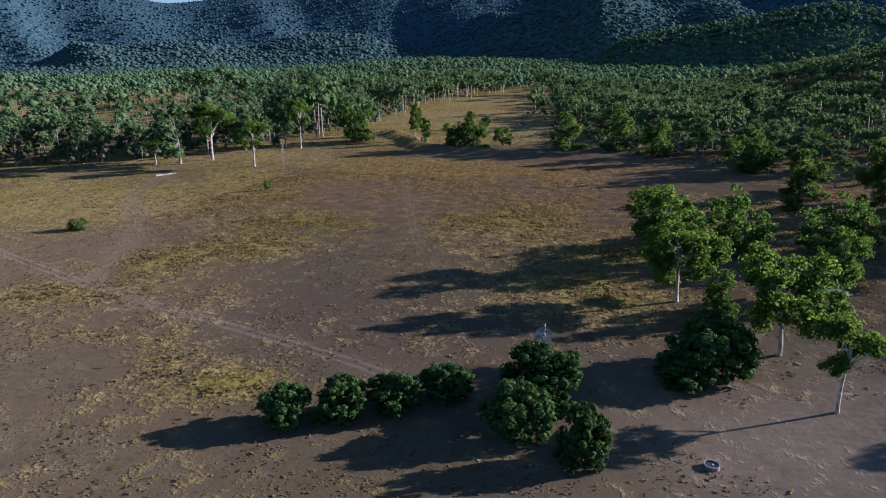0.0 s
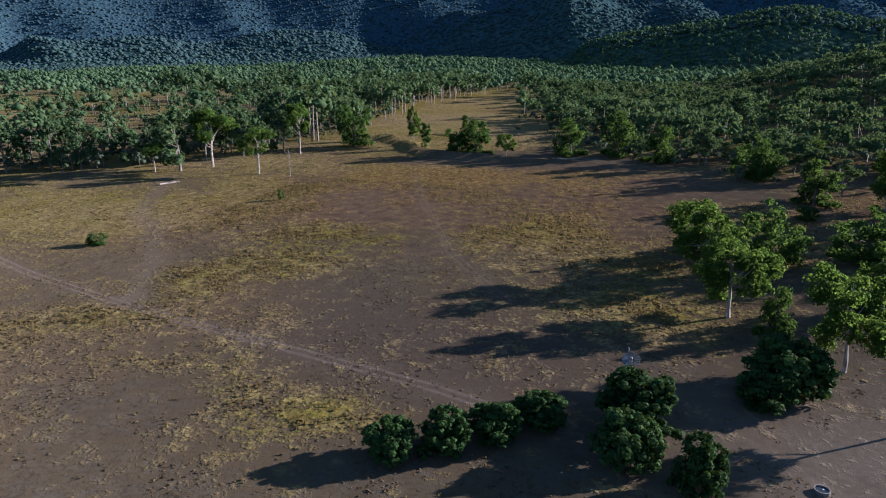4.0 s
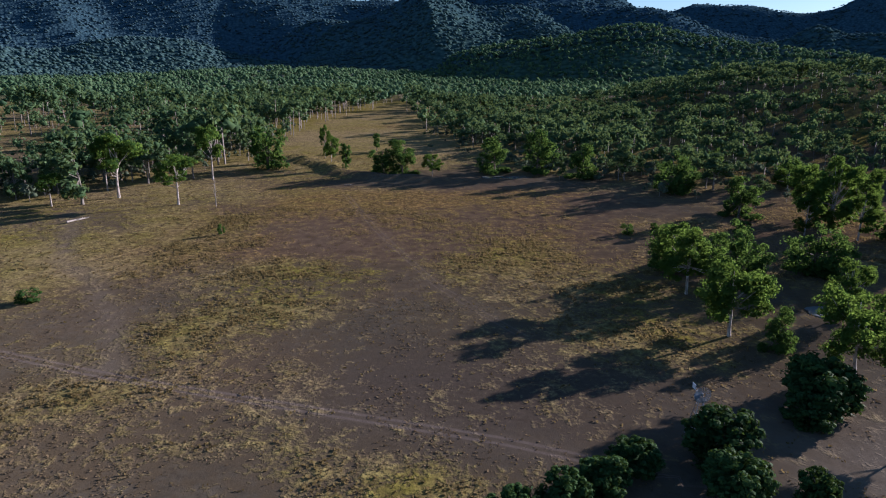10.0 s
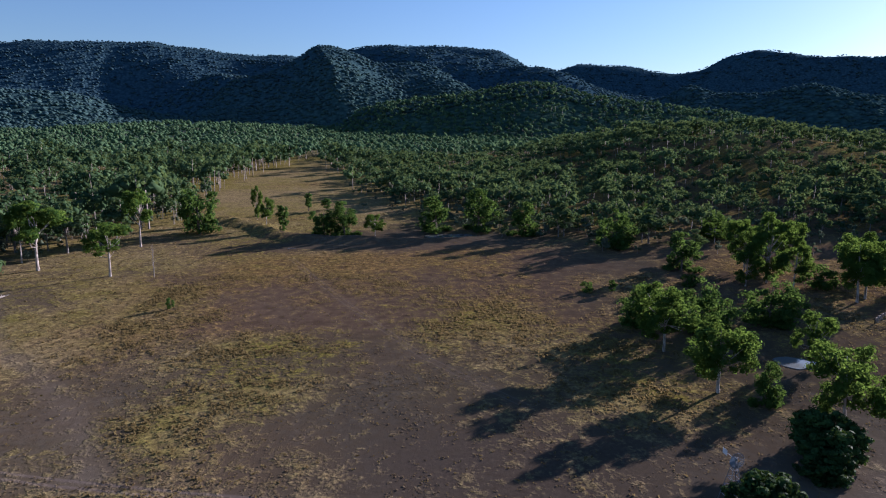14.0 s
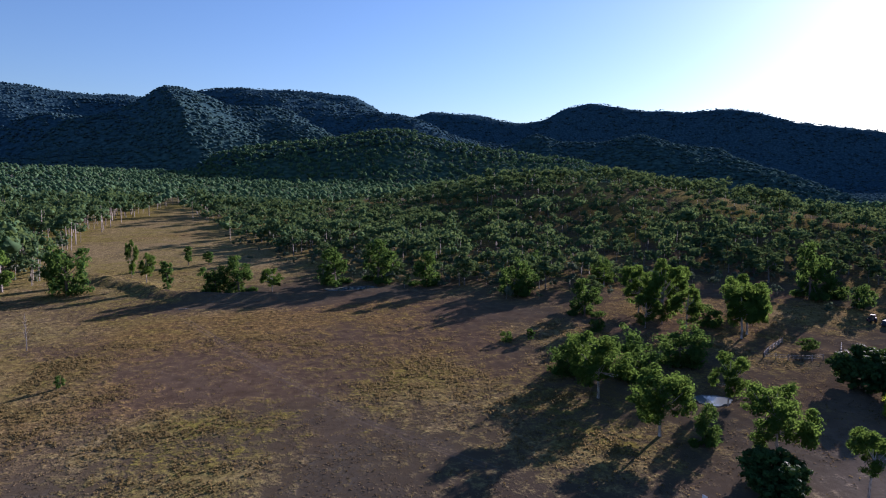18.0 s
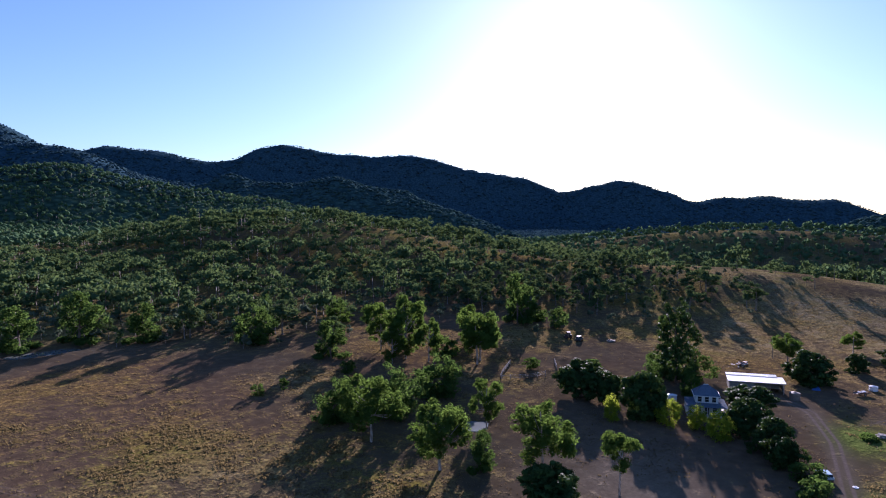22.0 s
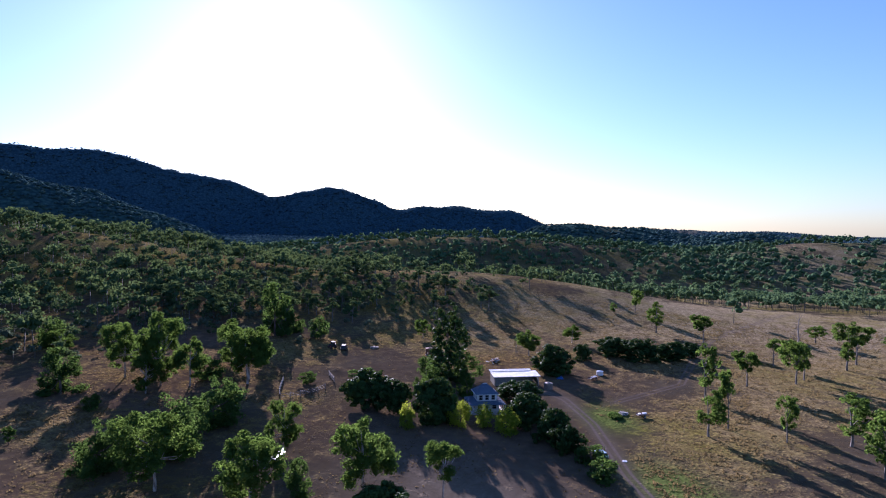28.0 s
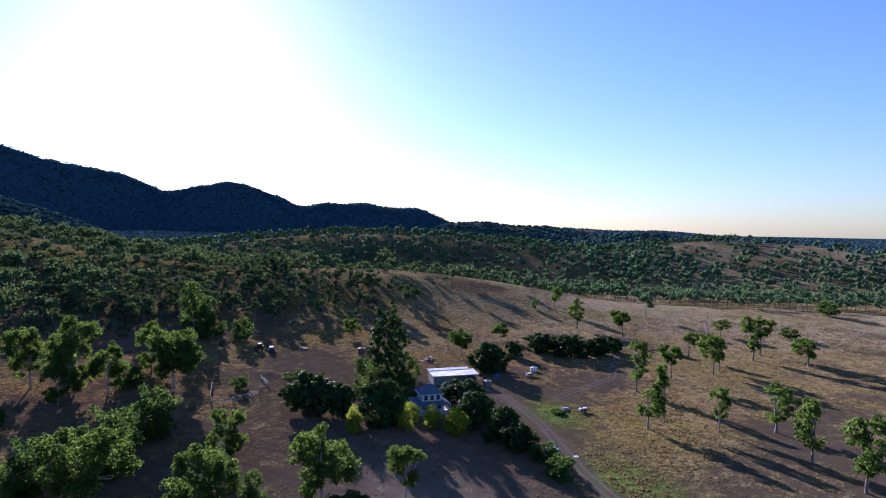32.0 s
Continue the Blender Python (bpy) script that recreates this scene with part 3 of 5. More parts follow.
def cover_at(x, y):
    """Grass cover, greenness and worn earth."""
    n1, n2 = COVER.layers(x, y, 34, 4), COVER.layers(x + 700, y + 300, 11, 3)
    grass = 0.28 - 0.05 * sigmoid((y - 120) / 12) - 0.05 * sigmoid((x - 70) / 12) + sigmoid((y - 120) / 12) * (0.08 + 0.13 * sigmoid((92 - x) / 10)) + 0.12 * sigmoid((x - 128) / 9) * sigmoid((72 - y) / 12) + 0.2 * sigmoid((x - 190) / 20) + 0.25 * sigmoid((y - 285) / 12) + (1.4 + 0.7 * sigmoid((y - 125) / 8) * sigmoid((100 - x) / 10) + 1.5 * sigmoid((x - 120) / 10)) * (0.55 * n1 + 0.45 * n2 - 0.5)
    for px, py, rx, ry, turn, more in PATCHES + PATCHES_EAST:
        grass = grass + bump(x, y, px, py, rx, ry, turn, more)
    for px, py, rx, ry, turn, less in BARE:
        grass = grass - bump(x, y, px, py, rx, ry, turn, less)
    green = np.clip(0.25 + 1.3 * (COVER.layers(x - 400, y, 45, 3) - 0.5) + bump(x, y, -32, 126, 15, 14, 10, 1.0) + bump(x, y, 6, 59, 8, 5, 20, 0.3) + bump(x, y, 67, 81, 5, 3, -40, 0.6) + bump(x, y, 59.8, 63.4, 2, 2, 0, 0.6) + bump(x, y, 45, 108, 18, 12, 15, 0.8) + bump(x, y, 42, 126, 14, 9, 10, 0.6) + bump(x, y, 10, 152, 22, 14, 0, 0.5) + bump(x, y, 133, 55, 14, 7, 20, 0.8) + bump(x, y, 92, 38, 12, 6, 30, 0.9) + bump(x, y, -135, 140, 50, 45, 0, 0.6), 0, 1)
    grass = grass + bump(x, y, 133, 55, 12, 6, 20, 0.9) + bump(x, y, 92, 38, 10, 5, 30, 0.9)
    worn = 0.25 * np.exp(-((near_line(x, y, MAIN_TRACK) / 2.4) ** 2))
    worn = worn + 0.5 * np.exp(-((near_line(x, y, SIDE_TRACK) / 2.4) ** 2)) + 0.2 * np.exp(-((near_line(x, y, RUTS) / 1.5) ** 2))
    drive = near_line(x, y, DRIVE)
    worn = worn + 0.75 * np.exp(-((drive / 2.4) ** 4)) + 0.35 * np.exp(-((near_line(x, y, EAST_TRACK) / 1.9) ** 2))
    worn = worn + bump(x, y, 68, 70, 20, 16, 10, 0.55) + bump(x, y, 150, 70, 22, 12, 0, 0.2)
    worn = np.clip(worn, 0, 1) * (0.6 + 0.6 * COVER(x, y, 3.0))
    grass = (grass - 0.16 * chalk_at(x, y)) * (1 - np.clip(worn * 1.1, 0, 0.95))
    return np.clip(grass, 0, 1), green, np.clip(worn, 0, 1)


def rust_at(x, y):
    """Where the dry grass is russet rather than straw-coloured."""
    return np.clip(0.62 * sigmoid((y - 122) / 9) * sigmoid((238 - y) / 9) * sigmoid((75 - x) / 10) * sigmoid((x + 72) / 7) + bump(x, y, 18, 165, 48, 38, 10, 0.5) + 0.7 * sigmoid((x - 72) / 10) * sigmoid((y - 48) / 9) * sigmoid((225 - x) / 25) + bump(x, y, 8, 104, 45, 20, 0, 0.15) + bump(x, y, -20, 195, 60, 16, 10, 0.6) + bump(x, y, -10, 120, 26, 10, 0, 0.5) - bump(x, y, -32, 128, 15, 14, 10, 0.8) + 2.2 * (COVER.layers(x - 900, y + 100, 30, 3) - 0.52) * sigmoid((x + 80) / 8) * (0.35 + 0.65 * sigmoid((y - 95) / 8)), 0, 1)


def bleached_at(x, y):
    """Sun-bleached standing grass on the eastern rises."""
    return np.clip(0.9 * sigmoid((x - 265) / 22) * sigmoid((140 - y) / 25) + bump(x, y, 240, 125, 45, 30, 0, 0.5) + bump(x, y, 870, -165, 200, 140, 0, 0.9), 0, 1)


def chalk_at(x, y):
    """Pale trampled soil round the trough and towards the homestead."""
    ring = 0.5 * np.exp(-(((np.hypot(x - 57.4, y - 62.1) - 1.3) / 0.9) ** 2))
    return np.clip(bump(x, y, 66, 68, 17, 13, 20, 0.75) + bump(x, y, 79, 86, 17, 15, 30, 0.7) + ring, 0, 1)


def build_ground():
    n, k, cx, cy = 420, 5.3, 40.0, 105.0
    u = np.linspace(-1, 1, n)
    line = 4850 / math.sinh(k) * np.sinh(k * u)
    x, y = np.meshgrid(cx + line, cy + line, indexing="xy")
    x, y = x.ravel(), y.ravel()
    z = full_height(x, y)
    i = np.arange(n - 1)
    a = (i[:, None] * n + i[None]).ravel()
    me = mesh_of("ground", np.stack([x, y, z], 1), np.stack([a, a + 1, a + n + 1, a + n], 1), GROUND, smooth=True)
    grass, green, worn = cover_at(x, y)
    r = np.hypot(x, y)
    woods = woods_at(x, y)
    # Olive tint under the bush: undergrowth, and tree shade put into the colour.
    grass, green = np.clip(grass + 0.25 * woods, 0, 1), np.clip(green + 0.45 * woods, 0, 1)
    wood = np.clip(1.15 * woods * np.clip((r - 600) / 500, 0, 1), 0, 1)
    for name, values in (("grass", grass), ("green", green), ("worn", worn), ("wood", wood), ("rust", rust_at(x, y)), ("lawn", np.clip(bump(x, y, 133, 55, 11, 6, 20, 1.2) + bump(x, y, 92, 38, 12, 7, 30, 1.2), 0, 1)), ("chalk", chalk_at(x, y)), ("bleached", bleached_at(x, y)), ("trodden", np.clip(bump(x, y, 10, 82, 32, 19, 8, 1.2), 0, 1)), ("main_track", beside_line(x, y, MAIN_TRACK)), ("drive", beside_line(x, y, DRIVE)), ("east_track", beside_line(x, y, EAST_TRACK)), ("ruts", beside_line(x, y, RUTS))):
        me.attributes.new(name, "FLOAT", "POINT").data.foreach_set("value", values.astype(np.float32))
    return tagged(new("ground", me), "brown paddock with dry grass, bare earth and wooded hills", "ground", kind="structure")


build_ground()

# ---- trees ----
def crown_mesh(name, seed, wide, low, high, clumps, per, card, mat, fill=0.35, flat=0.75, lobe=1.0, lobes=0, skirt=False):
    """A crown of leaf clumps between two heights; returns the mesh and the clump centres."""
    rng = np.random.RandomState(seed)
    mid, half = (low + high) / 2, (high - low) / 2
    heads = []
    while len(heads) < lobes:
        p = ball_points(rng, 1)[0] * rng.uniform(0.42, 0.82)
        if all(np.linalg.norm(p - q) > 0.42 for q in heads) or rng.rand() < 0.05:
            heads.append(p)
    centres = []
    while len(centres) < clumps:
        p = ball_points(rng, 1)[0] * rng.uniform(fill, 0.86)
        if lobes:
            p = heads[len(centres) % lobes] + ball_points(rng, 1)[0] * rng.uniform(0.15, 0.36)
            p = p / max(1.0, np.linalg.norm(p) / 0.98)
        squeeze = 1 - 0.30 * max(0, p[2]) ** 2
        if skirt and p[2] < 0:
            squeeze = 0.92 / max(0.5, math.sqrt(1 - p[2] ** 2))
        q = np.array([p[0] * wide / 2 * squeeze, p[1] * wide / 2 * squeeze, max(0.07 * high, mid + p[2] * half)])
        if lobes or all(np.linalg.norm((q - c) / (wide, wide, half * 2)) > 0.12 * lobe * lobe for c in centres):
            centres.append(q)
    centres = np.array(centres)
    size = rng.uniform(0.13, 0.22, clumps) * wide * lobe
    way = ball_points(rng, clumps * per)
    way[:, 2] = np.where(way[:, 2] < -0.35, -way[:, 2], way[:, 2])
    own = np.repeat(np.arange(clumps), per)
    far = rng.uniform(0.45, 1.08, (len(own), 1))
    at = centres[own] + way * far * size[own, None] * (1, 1, flat)
    sizes = card * rng.uniform(0.7, 1.3, len(own))
    if lobes:
        heart = np.repeat(np.arange(clumps), 3)
        inner = ball_points(rng, len(heart))
        at = np.concatenate([at, centres[heart] + inner * 0.4 * size[heart, None]])
        own, way = np.concatenate([own, heart]), np.concatenate([way, inner])
        sizes = np.concatenate([sizes, 2.3 * card * rng.uniform(0.8, 1.2, len(heart))])
    verts, faces = cards(rng, at, sizes, way, 0.8)
    tint = np.repeat(rng.rand(clumps)[own], 4)
    return mesh_of(name, verts, faces, mat, tint=tint), centres


def graft(bm, first, joint, last=None):
    """Grows a limb, whose first ring starts at joint, onto the nearest point of its stem."""
    bm.verts.ensure_lookup_table()
    a, b = bm.verts[joint], bm.verts[joint + 1]
    near = min(range(first, last or joint), key=lambda k: (bm.verts[k].co - a.co).length)
    bm.faces.new((a, b, bm.verts[near]))


def trunk_mesh(name, seed, height, centres, mat, radius, fork=0.42, stems=1):
    rng = random.Random(seed)
    bm = bmesh.new()
    for s in range(stems):
        lean = (rng.uniform(-0.06, 0.06) + 0.09 * (s - (stems - 1) / 2)) * height, rng.uniform(-0.06, 0.06) * height
        pts = [(lean[0] * k * k + rng.uniform(-0.12, 0.12) * (k > 0), lean[1] * k * k + rng.uniform(-0.12, 0.12) * (k > 0), height * k * 0.8 - 0.4 * (k == 0)) for k in (0, 0.12, 0.3, 0.5, 0.7, 0.9)]
        first = len(bm.verts)
        tube(bm, pts, [radius * f / stems**0.4 for f in (1.35, 1.0, 0.85, 0.65, 0.42, 0.2)], 7)
        if s:
            graft(bm, 0, first)
        stem_end = len(bm.verts)
        mine = [c for k, c in enumerate(centres) if k % stems == s]
        for c in mine[:11]:
            k = min(0.85, max(fork, (c[2] / height - 0.15)))
            start = Vector((lean[0] * k * k, lean[1] * k * k, height * k * 0.8))
            end = Vector(c)
            bend = (start + end) / 2 + Vector((rng.uniform(-0.5, 0.5), rng.uniform(-0.5, 0.5), -0.06 * height * rng.random()))
            joint = len(bm.verts)
            tube(bm, [start, bend, end], [radius * 0.38, radius * 0.26, radius * 0.1], 5)
            graft(bm, first, joint, stem_end)
    me = bpy.data.meshes.new(name)
    bm.to_mesh(me)
    bm.free()
    me.materials.append(mat)
    return me


def tree_model(kind, name, label, category, seed, height, wide, low, clumps, per, card, leaf, bark, radius, fill=0.35, flat=0.75, stems=1, lobe=1.0, lobes=0, skirt=False):
    """One tree, standing at the origin: an Empty at its foot with a trunk and a crown."""
    foot = new(name)
    foot.empty_display_size = 0.5
    crown, centres = crown_mesh("crown", seed, wide, low * height, height, clumps, per, card, leaf, fill, flat, lobe, lobes, skirt)
    under("trunk", trunk_mesh("trunk", seed, height, centres, bark, radius, stems=stems), foot, "pale smooth bark" if bark is PALE_BARK else "")
    under("crown", crown, foot)
    tagged(foot, label, category)
    MODELS.setdefault(kind, []).append((foot, height, wide))
    return foot


MODELS = {}
for s in range(5):
    tree_model("gum", "gum_tree", "tall gum tree with pale trunk and open green crown", "tree", 20 + s, 16, 11.5, (0.08, 0.04, 0.14, 0.06, 0.10)[s], 130, 100, 0.205, GUM_LEAF, PALE_BARK, 0.25, stems=(1, 2, 1, 1, 2)[s], flat=0.85, lobe=0.52, lobes=(8, 7, 9, 8, 10)[s])
for s in range(3):
    tree_model("umbrella", "gum_tree", "gum tree with a bare white trunk and spreading crown", "tree", 160 + s, 16, 12.5, (0.40, 0.36, 0.44)[s], 100, 88, 0.22, GUM_LEAF, PALE_BARK, 0.30, flat=0.7, lobe=0.55, lobes=(7, 8, 6)[s])
for s in range(3):
    tree_model("round", "paddock_tree", "dense round-crowned native tree in dry grass", "tree", 40 + s, 12, 11.5, -0.32, 120, 44, 0.26, ROUND_LEAF, DARK_BARK, 0.32, 0.5, 0.9, lobe=0.58, lobes=11, skirt=True)
for s in range(3):
    tree_model("mango", "mango_tree", "dense dark green dome-shaped mango tree", "tree", 60 + s, 7, 7.4, -0.15, 230, 34, 0.225, MANGO_LEAF, DARK_BARK, 0.22, 0.72, 0.9, lobe=0.44, lobes=(20, 18, 22)[s], skirt=True)
tree_model("tall", "evergreen_tree", "tall dense dark evergreen beside the house", "tree", 180, 24, 12.5, -0.08, 300, 28, 0.30, MANGO_LEAF, DARK_BARK, 0.4, 0.6, 0.9, lobe=0.42, lobes=26, skirt=True)
for s in range(2):
    tree_model("lime", "garden_tree", "small bright yellow-green garden tree", "tree", 80 + s, 5, 5.5, -0.15, 30, 90, 0.17, LIME_LEAF, DARK_BARK, 0.16, 0.5, 0.9, skirt=True)
for s in range(2):
    tree_model("shrub", "shrub", "round green shrub in the dry paddock", "shrub", 90 + s, 4, 4.5, -0.15, 16, 70, 0.22, ROUND_LEAF, DARK_BARK, 0.12, 0.5, 0.9)
for s in range(2):
    tree_model("slim", "slim_tree", "narrow dark upright young tree", "tree", 100 + s, 8, 3.6, 0.08, 22, 56, 0.26, ROUND_LEAF, DARK_BARK, 0.14, 0.3, 1.2)


for s in range(4):
    tree_model("airy", "paddock_gum", "slender gum tree with an airy crown in dry grass", "tree", 140 + s, 13, 9.5, (0.24, 0.18, 0.28, 0.20)[s], 62, 42, 0.25, GUM_LEAF, WOOD_BARK, 0.24, flat=0.8, lobe=0.54, lobes=(6, 7, 5, 8)[s])
for s in range(4):
    tree_model("bush", "bush_gum", "slender eucalypt at the edge of the bush", "tree", 120 + s, 12, 8.5, (0.10, 0.04, 0.18, 0.08)[s], 40, 30, 0.32, WOOD_LEAF, WOOD_BARK, 0.2, lobe=0.70, lobes=5)


def dead_tree_model():
    foot = new("dead_tree")
    rng = random.Random(5)
    bm = bmesh.new()
    tube(bm, [(0, 0, -0.3), (0.1, 0, 3), (-0.1, 0.1, 6), (0.2, 0, 10)], [0.2, 0.16, 0.1, 0.03], 6)
    part("trunk", bm, GREY_WOOD, foot)
    for k in range(11):
        z, a = 2.5 + 0.6 * k, 2.4 * k
        bm = bmesh.new()
        far = 1.6 - 0.09 * k
        tube(bm, [(0, 0, z), (math.cos(a) * far * 0.5, math.sin(a) * far * 0.5, z + 0.5), (math.cos(a) * far, math.sin(a) * far, z + 1.3 + rng.random() * 0.4)], [0.06, 0.045, 0.015], 4)
        part("branch", bm, GREY_WOOD, foot)
    tagged(foot, "bare grey dead tree without leaves", "tree")
    MODELS["dead"] = [(foot, 10, 3)]


dead_tree_model()
USED = set()


def plant(kind, x, y, high, wide, group=""):
    """Stands a tree of a kind on the ground, at its own height and width."""
    pick = (len(USED) * 7 + int(abs(x) * 3 + abs(y))) % len(MODELS[kind])
    model, h, w = MODELS[kind][pick]
    turn = (x * 37.7 + y * 91.3) % 360
    m = pose(x, y, ground_z(x, y) - 0.05, 0, 0, turn) @ Matrix.Diagonal((wide / w, wide / w, high / h, 1))
    if model.name not in USED:
        USED.add(model.name)
        model.matrix_basis = m
        return tagged(model, group=group)
    made = copy_thing(model, Matrix())
    made.matrix_basis = m
    return tagged(made, group=group)

for x, y, high, wide in [(-82.3, 253.4, 21.8, 18.0), (-33.3, 246.3, 12.8, 12.1), (-25.5, 245.4, 13.6, 13.9)]:
    plant("round", x, y, high, wide, "trees in the western paddock")
for x, y, high, wide in [(-89.2, 190.4, 16.5, 14.0), (-113.9, 198.5, 21.2, 18.3), (-124.0, 208.3, 16.6, 9.1), (-96.2, 231.5, 20.6, 13.7), (-127.6, 184.3, 11.0, 9.6)]:
    plant("umbrella", x, y, high, wide, "trees in the western paddock")
for x, y, high, wide in [(-58.5, 263.7, 12.8, 6.6), (-13.7, 246.6, 10.2, 8.8), (-66.7, 284.2, 16.4, 5.5)]:
    plant("gum", x, y, high, wide, "trees in the western paddock")
for x, y, high, wide in [(-47.7, 308.5, 10.6, 4.2), (-39.0, 308.7, 7.4, 6.1), (-50.6, 257.8, 12.8, 5.2), (53.2, 166.5, 4.7, 2.7)]:
    plant("slim", x, y, high, wide, "trees in the western paddock")
for x, y, high, wide in [(-61.1, 158.1, 3.2, 2.2), (-78.4, 108.1, 2.9, 5.2), (46.8, 168.1, 3.4, 4.0), (78.4, 172.5, 3.5, 3.8), (-50.4, 254.2, 3.4, 2.8)]:
    plant("shrub", x, y, high, wide, "trees in the western paddock")
for x, y, high, wide in [(-76.2, 189.1, 9.8, 2.2)]:
    plant("dead", x, y, high, wide, "trees in the western paddock")
for x, y, high, wide in [(71.5, 218.0, 15.8, 14.3), (82.4, 188.5, 11.9, 13.2), (43.5, 242.4, 13.3, 13.9), (27.4, 254.2, 17.0, 16.8), (10.4, 254.7, 14.4, 16.7), (96.3, 253.9, 10.2, 10.2), (113.4, 232.6, 11.5, 10.9)]:
    plant("round", x, y, high, wide, "trees at the foot of the hill")
for x, y, high, wide in [(113.2, 167.0, 7.1, 10.2)]:
    plant("shrub", x, y, high, wide, "trees at the foot of the hill")
for x, y, high, wide in [(59.3, 101.9, 8.0, 6.7), (81.5, 139.1, 13.1, 15.2)]:
    plant("round", x, y, high, wide, "trees round the pond")
for x, y, high, wide in [(50.9, 125.8, 17.4, 14.9), (53.3, 107.0, 16.9, 13.8), (66.7, 92.3, 17.9, 13.4), (77.5, 116.9, 14.0, 8.0)]:
    plant("gum", x, y, high, wide, "trees round the pond")
plant("umbrella", 71.0, 78.3, 11.6, 8.8, "trees round the pond")
for x, y, high, wide in [(100.9, 173.5, 22.1, 14.1), (93.5, 171.2, 12.7, 9.5), (118.8, 157.5, 18.9, 12.9), (110.0, 222.9, 9.3, 10.6), (101.8, 187.3, 19.3, 12.4), (104.5, 166.5, 16.0, 10.5), (114.6, 154.8, 21.2, 14.2), (115.2, 186.6, 18.1, 10.2), (129.2, 172.1, 16.0, 11.9)]:
    plant("gum", x, y, high, wide, "trees behind the pond")
for x, y, high, wide in [(76.6, 171.4, 4.3, 4.1), (177.8, 169.4, 9.3, 7.5), (124.0, 140.5, 4.0, 5.8)]:
    plant("shrub", x, y, high, wide, "trees behind the pond")
for x, y, high, wide in [(14.7, 53.7, 4.6, 6.3), (19.8, 56.5, 4.9, 6.5), (24.4, 60.3, 4.9, 6.8), (28.9, 64.8, 4.5, 6.8), (39.5, 68.0, 7.7, 10.5), (38.3, 60.3, 6.6, 7.8), (45.5, 57.9, 6.3, 5.9), (57.6, 83.8, 8.7, 11.1), (54.6, 79.2, 5.1, 8.1)]:
    plant("mango", x, y, high, wide, "mango trees by the windmill")
for x, y, high, wide in [(135.8, 80.0, 7.3, 12.7), (117.0, 74.2, 8.4, 11.8), (109.0, 65.8, 7.8, 9.3), (102.9, 61.8, 7.0, 7.6), (113.0, 115.0, 10.6, 14.5), (109.6, 95.1, 12.0, 12.4), (113.1, 106.6, 8.7, 8.2), (176.1, 78.3, 10.4, 14.7), (201.8, 72.3, 6.0, 7.2), (214.7, 62.7, 8.1, 15.8), (212.5, 51.9, 8.0, 15.5), (219.1, 42.4, 7.1, 14.5), (228.6, 35.3, 6.2, 10.0)]:
    plant("mango", x, y, high, wide, "trees in the homestead garden")
for x, y, high, wide in [(139.6, 130.4, 2.9, 10.6), (104.5, 59.1, 4.6, 4.7), (99.1, 55.5, 4.6, 7.4), (90.8, 52.1, 5.0, 7.2)]:
    plant("shrub", x, y, high, wide, "trees in the homestead garden")
for x, y, high, wide in [(51.0, 140.0, 11.5, 12.0), (63.0, 134.5, 14.7, 14.1), (172.2, 186.4, 20.3, 14.2), (180.7, 183.6, 11.4, 9.7)]:
    plant("round", x, y, high, wide, "trees behind the pond")
for x, y, high, wide in [(180.9, 256.8, 10.5, 13.5), (185.0, 246.7, 12.4, 16.0), (183.6, 226.4, 11.9, 15.2), (176.7, 210.6, 12.8, 14.4), (240.4, 176.4, 12.0, 13.6), (233.5, 186.0, 11.8, 10.8)]:
    plant("bush", x, y, high, wide, "trees behind the pond")
for x, y, high, wide in [(109.4, 88.2, 7.1, 6.2), (112.5, 83.2, 5.6, 5.3), (109.5, 76.8, 6.4, 7.3), (102.5, 99.5, 6.3, 4.6)]:
    plant("lime", x, y, high, wide, "trees in the homestead garden")
for x, y, high, wide in [(145.5, 104.4, 26.5, 13.0)]:
    plant("tall", x, y, high, wide, "trees in the homestead garden")
for x, y, high, wide in [(132.5, 106.4, 9.9, 8.9), (136.2, 95.4, 8.0, 7.2), (152.5, 103.0, 10.5, 14.0), (149.0, 112.5, 8.5, 9.0)]:
    plant("round", x, y, high, wide, "trees in the homestead garden")
for x, y, high, wide in [(204.1, 137.1, 9.6, 7.2), (199.0, 91.9, 11.9, 10.9), (233.7, 81.4, 8.9, 9.0)]:
    plant("gum", x, y, high, wide, "trees in the homestead garden")
for x, y, high, wide in [(279.0, 49.4, 15.6, 12.9), (266.4, 29.1, 14.0, 12.3), (165.4, 31.4, 16.1, 10.4), (127.3, 31.7, 12.5, 10.2), (135.9, 26.9, 16.3, 7.2), (188.2, 18.3, 13.1, 10.6), (232.3, 5.5, 11.6, 9.5), (201.6, 2.3, 17.7, 11.8), (210.4, -1.4, 15.6, 9.8), (295.2, -19.1, 9.6, 10.5), (238.0, -19.8, 18.5, 13.7), (252.4, -26.0, 16.8, 13.8), (231.5, -37.8, 13.0, 13.6), (130.1, 14.7, 13.4, 6.0), (133.6, 0.9, 12.2, 13.1), (112.3, -0.5, 13.8, 11.2), (97.5, -4.9, 15.2, 11.6), (320.8, 61.8, 14.4, 9.0)]:
    plant("airy", x, y, high, wide, "trees in the eastern paddock")
for x, y, high, wide in [(295.6, -50.3, 5.9, 9.9), (364.4, -90.7, 9.2, 13.6), (312.2, 72.5, 5.5, 4.4)]:
    plant("shrub", x, y, high, wide, "trees in the eastern paddock")
for x, y, high, wide in [(281.3, -10.1, 14.5, 5.8)]:
    plant("dead", x, y, high, wide, "trees in the eastern paddock")


